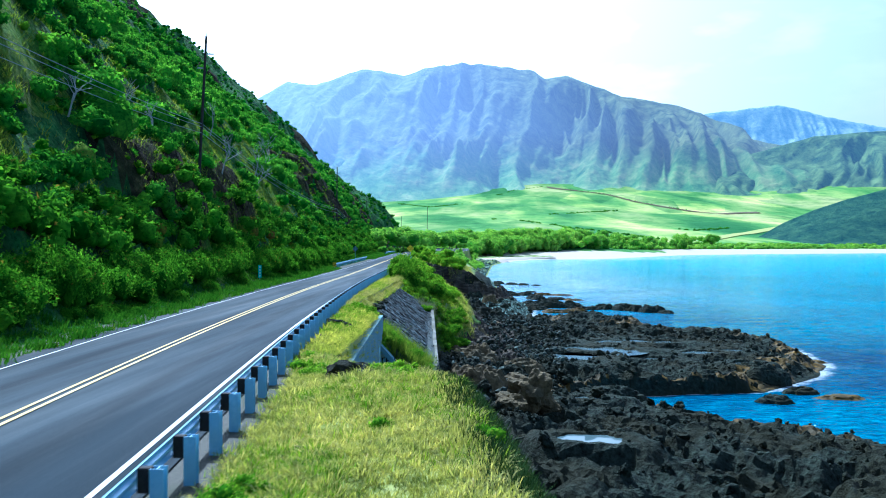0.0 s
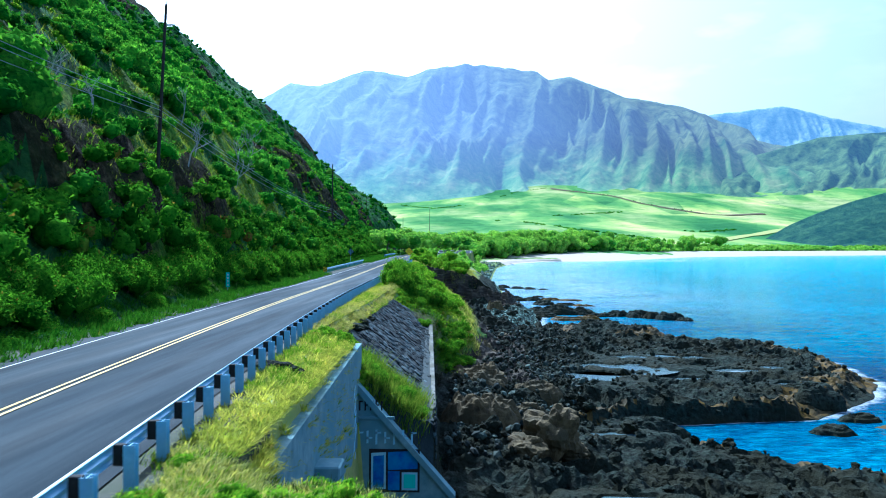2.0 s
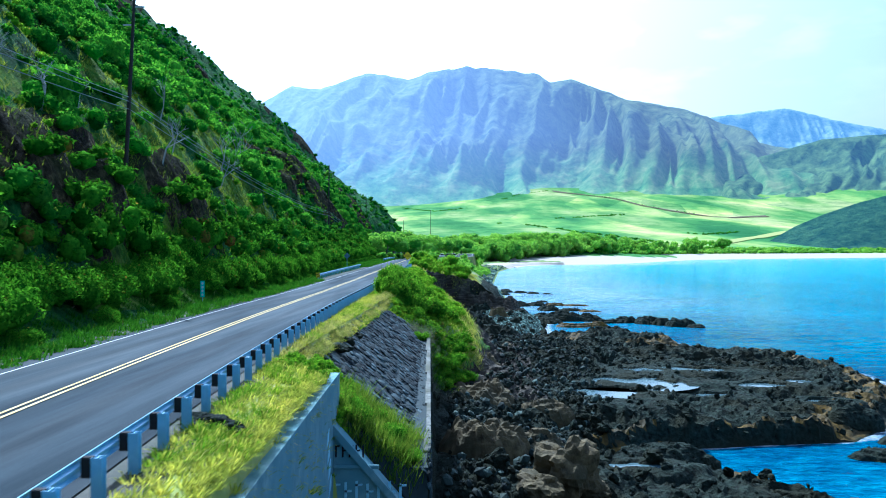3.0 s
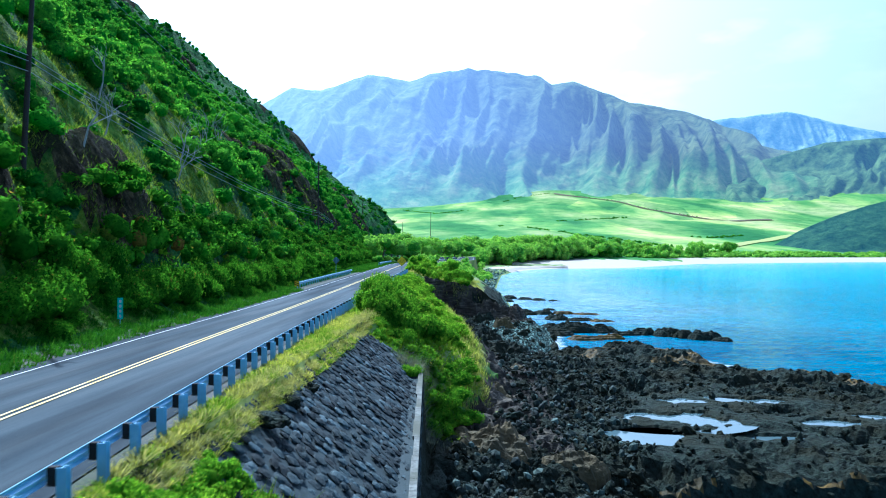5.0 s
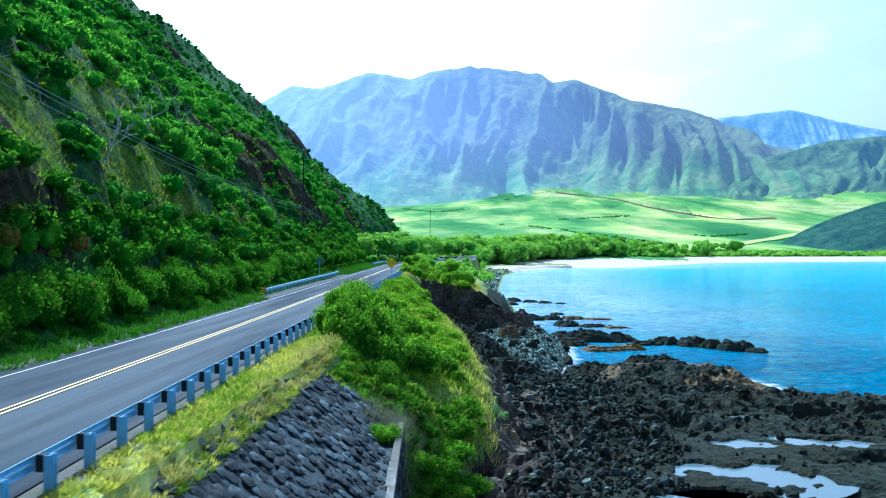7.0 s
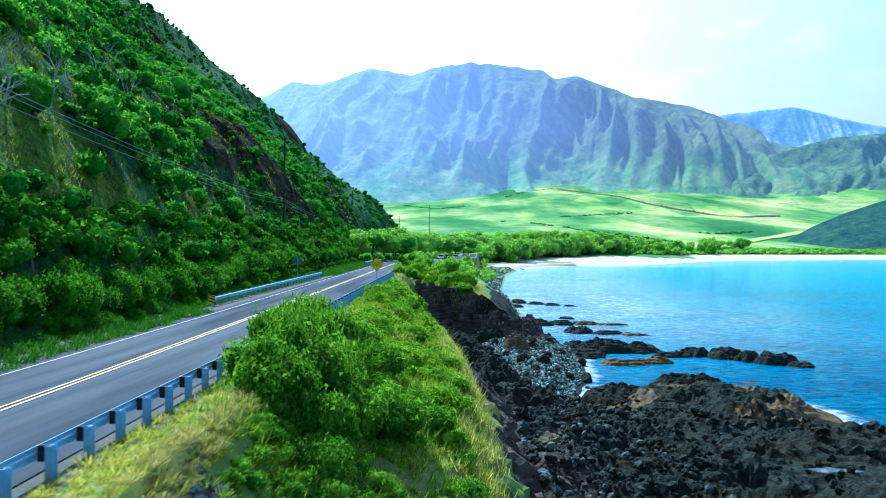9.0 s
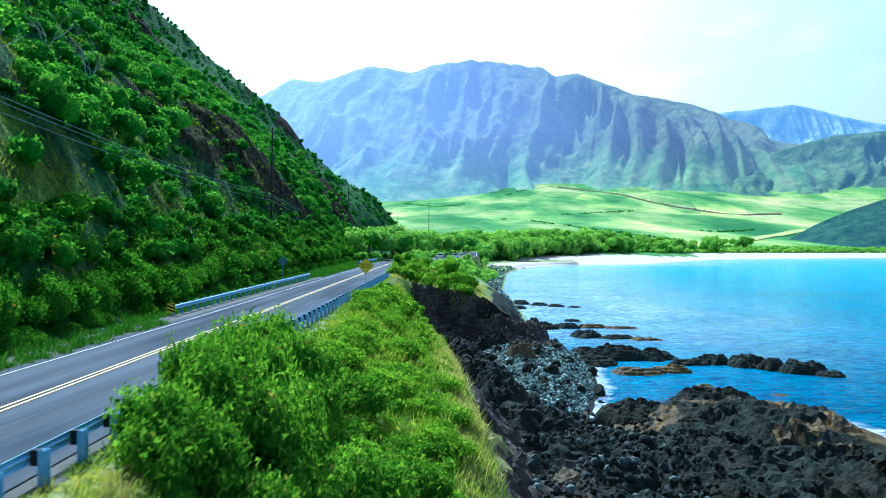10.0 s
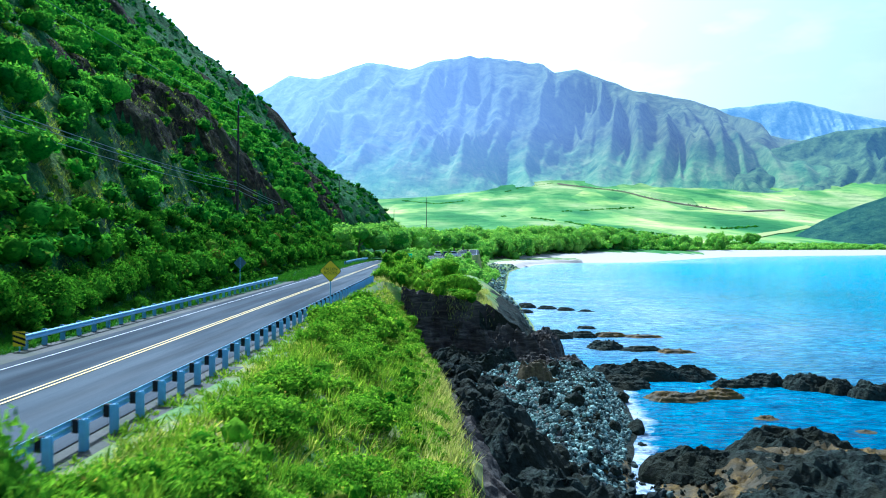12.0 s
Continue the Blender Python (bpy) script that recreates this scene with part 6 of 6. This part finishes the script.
x, y = -23.1, 184.6
base = gz(x, y)
back = tagged(new("road_sign"), "back of a diamond road sign on a post beside the hedge", "road sign")
back.location = (x + 1.4, y, base)
part("post", tube(bmesh.new(), (0, 0, -0.4), (0, 0, 15.2 - base), 0.03), M["steel"], back)
diamond(back, 0.95, 14.6 - base, "sign_back", 0.03)

x, y = -19.6, 85.2
base = gz(x, y)
mile = tagged(new("mile_marker"), "narrow green mile marker with white bars in the grass", "road sign")
mile.location = (x, y, base)
part("post", tube(bmesh.new(), (0, 0.02, -0.3), (0, 0.02, 14.5 - base), 0.025), M["steel"], mile)
part("panel", box(bmesh.new(), -0.17, 0.17, 0, 0.006, 13.35 - base, 14.65 - base), M["sign_green"], mile)
for k in range(4):
    part("bar", box(bmesh.new(), -0.08, 0.08, -0.006, 0, 13.45 - base + 0.3 * k, 13.63 - base + 0.3 * k), M["white_paint"], mile)

x, y = float(road_x(139.0)) - 5.75, 138.8
base = gz(x, y)
haz = tagged(new("hazard_marker"), "black and yellow striped marker at the end of the guard rail", "road sign")
haz.location = (x, y, base)
part("post", tube(bmesh.new(), (0, 0.03, -0.3), (0, 0.03, 0.9), 0.03), M["steel"], haz)
part("panel", box(bmesh.new(), -0.3, 0.3, 0, 0.006, 0.25, 0.95), M["sign_yellow"], haz)
for k in range(3):
    z0 = 0.25 + 0.25 * k
    part("stripe", prism(bmesh.new(), [(-0.3, -0.004, z0 + 0.2), (0.3, -0.004, z0 - 0.0 if k else z0), (0.3, -0.004, z0 + 0.11), (-0.3, -0.004, min(z0 + 0.31, 0.95))], (0, 0.004, 0)), M["black_paint"], haz)

x, y = -9.2, 262.0
base = gz(x, y)
far_sign = tagged(new("road_sign"), "small green road sign far along the road", "road sign")
far_sign.location = (x, y, base)
part("post", tube(bmesh.new(), (0, 0.03, -0.3), (0, 0.03, 2.2), 0.03), M["steel"], far_sign)
part("panel", box(bmesh.new(), -0.6, 0.6, 0, 0.01, 1.5, 2.3), M["sign_green"], far_sign)


# ---------- utility poles and wires ----------
def utility_pole(x, y, top, lean, arms, label):
    base = gz(x, y) - 0.6
    thing = tagged(new("utility_pole"), label, "utility pole")
    thing.location = (x, y, base)
    h = top - base
    part("pole", tube(bmesh.new(), (0, 0, 0), (lean, 0, h), 0.19, 0.12, 10), M["pole"], thing)
    for down, a, b in arms:
        z = h - down
        part("arm", box(bmesh.new(), lean * z / h + a, lean * z / h + b, -0.06, 0.06, z - 0.06, z + 0.06), M["insulator"], thing, "pale crossarm bracket")
    part("insulator", tube(bmesh.new(), (lean, 0, h), (lean, 0, h + 0.5), 0.05, 0.03), M["insulator"], thing)
    return thing


poleA = utility_pole(-26.9, 87.6, 39.2, 0.85, ((1.9, 0, 0.9), (3.4, -0.8, 0)), "tall dark wooden utility pole on the hillside")
poleB = utility_pole(-30.4, 215, 35.6, 0.1, ((1.7, 0, 0.9), (3.5, -0.8, 0)), "dark wooden utility pole on the hillside")
poleC = utility_pole(-38.6, 364, 34.5, 0.1, ((1.8, 0, 1.2),), "dark wooden utility pole far along the hill")
utility_pole(-32.2, 501, 29, 0.1, (), "distant wooden utility pole among trees")
utility_pole(-16.2, 501, 35, 0.1, (), "distant tall wooden utility pole among trees")


def wire(a, b, sag, label, thick=0.03):
    pts = [Vector(a).lerp(Vector(b), t) - Vector((0, 0, sag * 4 * t * (1 - t))) for t in np.linspace(0, 1, 25)]
    bm = bmesh.new()
    rings = []
    for p in pts:
        rings.append([bm.verts.new(p + Vector((thick * math.cos(q), 0, thick * math.sin(q)))) for q in (0.5, 2.6, 4.7)])
    for r0, r1 in zip(rings, rings[1:]):
        for k in range(3):
            bm.faces.new((r0[k - 1], r0[k], r1[k], r1[k - 1]))
    return tagged(new("power_line", bm_mesh("power_line", bm, M["wire"])), label, "cable", "power lines")


for dz in (0.0, -0.35, -1.0):
    wire((-22.0, -40, 33.6 + dz * 1.5), (-26.5, 87.6, 29.8 + dz), 2.2, "power line hanging along the hillside")
    wire((-26.5, 87.6, 29.8 + dz), (-30.3, 215, 24.6 + dz), 1.6, "power line hanging along the hillside")
    wire((-30.3, 215, 24.6 + dz), (-38.5, 364, 24.0 + dz), 2.0, "power line hanging along the hillside")
wire((-26.1, 87.6, 38.0), (-30.3, 215, 34.5), 2.0, "thin upper power line", 0.014)

# ---------- dead trees on the hill ----------
def dead_tree(x, y, h, seed):
    r = random.Random(seed)
    bm = bmesh.new()

    def grow(p, d, ln, rad, n):
        q = p + d * ln
        tube(bm, p, q, rad, rad * 0.7, 5)
        if n == 0:
            return
        for _ in range(2 if n < 4 else 3):
            e = (d + Vector((r.uniform(-0.8, 0.8), r.uniform(-0.8, 0.8), r.uniform(-0.25, 0.5)))).normalized()
            grow(q, e, ln * r.uniform(0.6, 0.85), rad * 0.62, n - 1)

    grow(Vector((0, 0, -0.3)), Vector((0.25, 0, 1)).normalized(), h * 0.33, 0.09, 4)
    ob = tagged(new("dead_tree", bm_mesh("dead_tree", bm, M["dead_wood"])), "bare pale grey leafless tree on the hillside", "tree", "bare trees on the hill")
    ob.location = (x, y, gz(x, y))
    return ob


for k, (x, y, h) in enumerate(((-28.0, 68, 5), (-27.5, 75, 4), (-26.5, 95, 5), (-28.5, 103, 4.5), (-30.5, 127, 6), (-29.0, 122, 5), (-31, 134, 6), (-35, 150, 6), (-27, 58, 4), (-33, 112, 5), (-38, 165, 6), (-29.5, 84, 4))):
    dead_tree(x, y, h, k)


# ---------- far shore: beach, trees, tracks, cars ----------
ys = np.concatenate([np.arange(540, 900, 8), np.arange(900, 1400, 25)])
xs = np.interp(ys, *SHORE)
wid = np.interp(ys, [540, 600, 625, 767, 913, 1400], [4, 50, 100, 50, 36, 40]) * (1 + 0.3 * (fbm(xs * 0.02, ys * 0.02, 2, 3) - 0.5))
P = np.stack([np.stack([xs - 0.35 * k * wid + 3, ys + 0.94 * k * wid - 5, np.interp(ys, [540, 640], [0.12, 1]) * lift], -1) for k, lift in ((0, -0.5), (0.12, 0.35), (0.6, 1.8), (1.15, 4.2))], 1)
tagged(new("beach", grid_mesh("beach", P, M["sand"])), "pale sandy beach curving round the bay", "beach", kind="structure")


def far_tree(rng, h):
    thing = tagged(new("tree"), "broad green tree behind the beach", "tree")
    bl = [(0.75 * rng.normal() * 0.45, 0.75 * rng.normal() * 0.45, 0.36 + 0.44 * rng.rand(), 0.22 + 0.14 * rng.rand()) for _ in range(13)]
    v, f = foliage(rng, [(a, b, c, q, q, q * 0.8) for a, b, c, q in bl], 150, 0.045, 0.5, 2)
    part("crown", mesh_from("crown", v, f, M["leaf_far"], True), None, thing)
    bm = tube(bmesh.new(), (0, 0, -0.05), (0, 0, 0.4), 0.035, 0.025, 6)
    for b in bl[:4]:
        tube(bm, (0, 0, 0.38), b[:3], 0.02, 0.01, 5)
    part("trunk", bm, M["bark"], thing)
    return thing


rt = np.random.RandomState(17)
protos = [far_tree(rt, 1) for _ in range(4)]
spots = []
for x, y, h in ((-24, 300, 9), (-20, 330, 9), (-26, 355, 11), (-16, 380, 10), (-24, 400, 12), (-8, 400, 8), (-30, 440, 12), (-14, 440, 11), (-2, 450, 9), (-22, 480, 12), (-6, 500, 11), (4, 470, 7), (-34, 520, 13), (-16, 540, 12), (2, 540, 11)):
    spots.append((x, y, gz(x, y) - 0.3, h * 1.1, h))
for _ in range(64):
    x = rt.uniform(-10, 300) if rt.rand() < 0.25 else rt.uniform(5, 120)
    y = np.interp(x, SHORE[1][30:], SHORE[0][30:]) + np.interp(x, [0, 60, 114, 211, 440], [30, 70, 120, 62, 48]) + rt.uniform(0, 70)
    spots.append((x, y, max(gz(x, min(y, 800)), 2.0) if y < 590 else max(float(valley_z(np.array(x), np.array(y))), 2.0), rt.uniform(12, 18), rt.uniform(12, 19)))
place_shrubs(protos, rt, spots, "trees behind the beach")

r = np.random.RandomState(41)
n = 560
x = r.uniform(120, 900, n)
y = np.interp(x, SHORE[1][30:], SHORE[0][30:]) + np.interp(x, [114, 211, 440, 900], [125, 62, 46, 46]) + r.uniform(0, 70, n)
z = np.maximum(valley_z(x, y), 2.0)
cover("beach_woods", "leaf_far", np.stack([x, y, z, r.uniform(4, 8, n), r.uniform(1.6, 3.4, n)], 1), 20, 1.0, "band of green trees behind the beach", 42, category="woods")
n = 210
x = np.where(r.rand(n) < 0.7, r.uniform(-25, 105, n), r.uniform(100, 260, n))
y = np.interp(x, SHORE[1][30:], SHORE[0][30:]) + np.interp(x, [0, 60, 114, 211, 440], [20, 60, 115, 60, 48]) + r.uniform(0, 75, n)
z = np.maximum(valley_z(x, y), 1.5)
cover("grove", "leaf_far", np.stack([x, y, z - 1.0, r.uniform(4.5, 8.5, n), r.uniform(8, 15, n)], 1), 80, 0.75, "grove of broad green trees behind the beach", 46, category="trees")
n = 500
y = r.uniform(280, 620, n)
x = r.uniform(-26, 6, n) + np.interp(y, [280, 620], [0, 12])
keep = np.abs(x - road_x(y)) > 7
x, y = x[keep], y[keep]
yb = r.uniform(255, 420, 170)
xb = road_x(yb) + r.uniform(6.0, 12.0, 170)
cover("road_scrub", "leaf_far", np.stack([xb, yb, ground_z(xb, yb) - 0.3, r.uniform(1.4, 2.8, 170), r.uniform(1.6, 3.4, 170)], 1), 40, 0.3, "green scrub on the seaward side of the far road", 64)
cover("coast_scrub", "leaf_far", np.stack([x, y, ground_z(x, y) - 0.3, r.uniform(1.5, 3.2, len(x)), r.uniform(1.2, 3.0, len(x))], 1), 22, 0.4, "green scrub along the far coast road", 43)


def valley_line(pts, width, key, name, label, lift=1.0):
    P = np.array(pts, dtype=float)
    t = np.linspace(0, len(P) - 1, 60)
    x, y = np.interp(t, np.arange(len(P)), P[:, 0]), np.interp(t, np.arange(len(P)), P[:, 1])
    rows = [np.stack([x, y + k, valley_z(x, y + k) + lift], -1) for k in (-width / 2, width / 2)]
    return tagged(new(name, grid_mesh(name, np.stack(rows, 1), M[key])), label, "track", kind="structure")


TRACK = [(285, 2542), (362, 2458), (411, 2312), (451, 2168), (496, 2036), (544, 1916), (593, 1826), (717, 1938), (714, 1830), (710, 1730)]
valley_line(TRACK, 30, "tan_rock", "track_1", "brown earth track crossing the valley", 1.5)
valley_line([(333, 1076), (445, 1270), (577, 1460)], 36, "dry_grass", "track_2", "pale dry strip beside the fields")
HEDGES = ([(69, 1472), (124, 1422), (168, 1266), (213, 1196), (243, 1086), (270, 1040)], [(121, 2362), (181, 2524), (285, 2556), (362, 2478), (411, 2332), (451, 2188), (496, 2056), (544, 1936)],
          [(-159, 2276), (-58, 1974), (12, 2050)], [(195, 1666), (278, 1760), (367, 1854)], [(339, 1420), (379, 1310), (475, 1420)])
for pts in HEDGES:
    P = np.array(pts, dtype=float)
    n = 22 * len(P)
    t = np.linspace(0, len(P) - 1, n)
    x = np.interp(t, np.arange(len(P)), P[:, 0]) + r.normal(size=n) * 3
    y = np.interp(t, np.arange(len(P)), P[:, 1]) + r.normal(size=n) * 5
    keep = fbm(x * 0.02, y * 0.02, 2, 4) > 0.40
    x, y = x[keep], y[keep]
    cover("field_hedge", "leaf_hill", np.stack([x, y, valley_z(x, y) - 1.0, r.uniform(1.6, 4, len(x)), r.uniform(1.5, 3.5, len(x))], 1), 8, 1.0, "dark green hedge line between the fields", 44, category="hedge")


def parked_car(x, y, turn, key, label):
    car = tagged(new("car"), label, "car", "parked cars")
    car.matrix_basis = pose(x, y, gz(x, y), 0, 0, turn)
    bm = prism(bmesh.new(), [(-0.9, -2.2, 0.35), (-0.9, 2.2, 0.35), (-0.9, 2.25, 0.8), (-0.9, 1.2, 0.95), (-0.9, -2.1, 0.98), (-0.9, -2.25, 0.8)], (1.8, 0, 0))
    part("body", bm, M[key], car)
    bm = prism(bmesh.new(), [(-0.75, -1.9, 0.96), (-0.75, 0.9, 0.94), (-0.75, 0.3, 1.5), (-0.75, -1.5, 1.52)], (1.5, 0, 0))
    part("cabin", bm, M["car_glass"], car)
    part("roof", box(bmesh.new(), -0.72, 0.72, -1.45, 0.25, 1.5, 1.56, 0.02), M[key], car)
    for wx in (-0.85, 0.85):
        for wy in (-1.4, 1.4):
            part("wheel", tube(bmesh.new(), (wx - 0.1, wy, 0.33), (wx + 0.1, wy, 0.33), 0.33, None, 12), M["black_paint"], car)
    return car


for k, (x, y) in enumerate(((-6.2, 352), (-3.9, 353), (-1.6, 355))):
    parked_car(x, y, 8 + 6 * k, "car_white" if k != 1 else "car_dark", "white car parked beside the far road" if k != 1 else "dark blue car parked beside the far road")
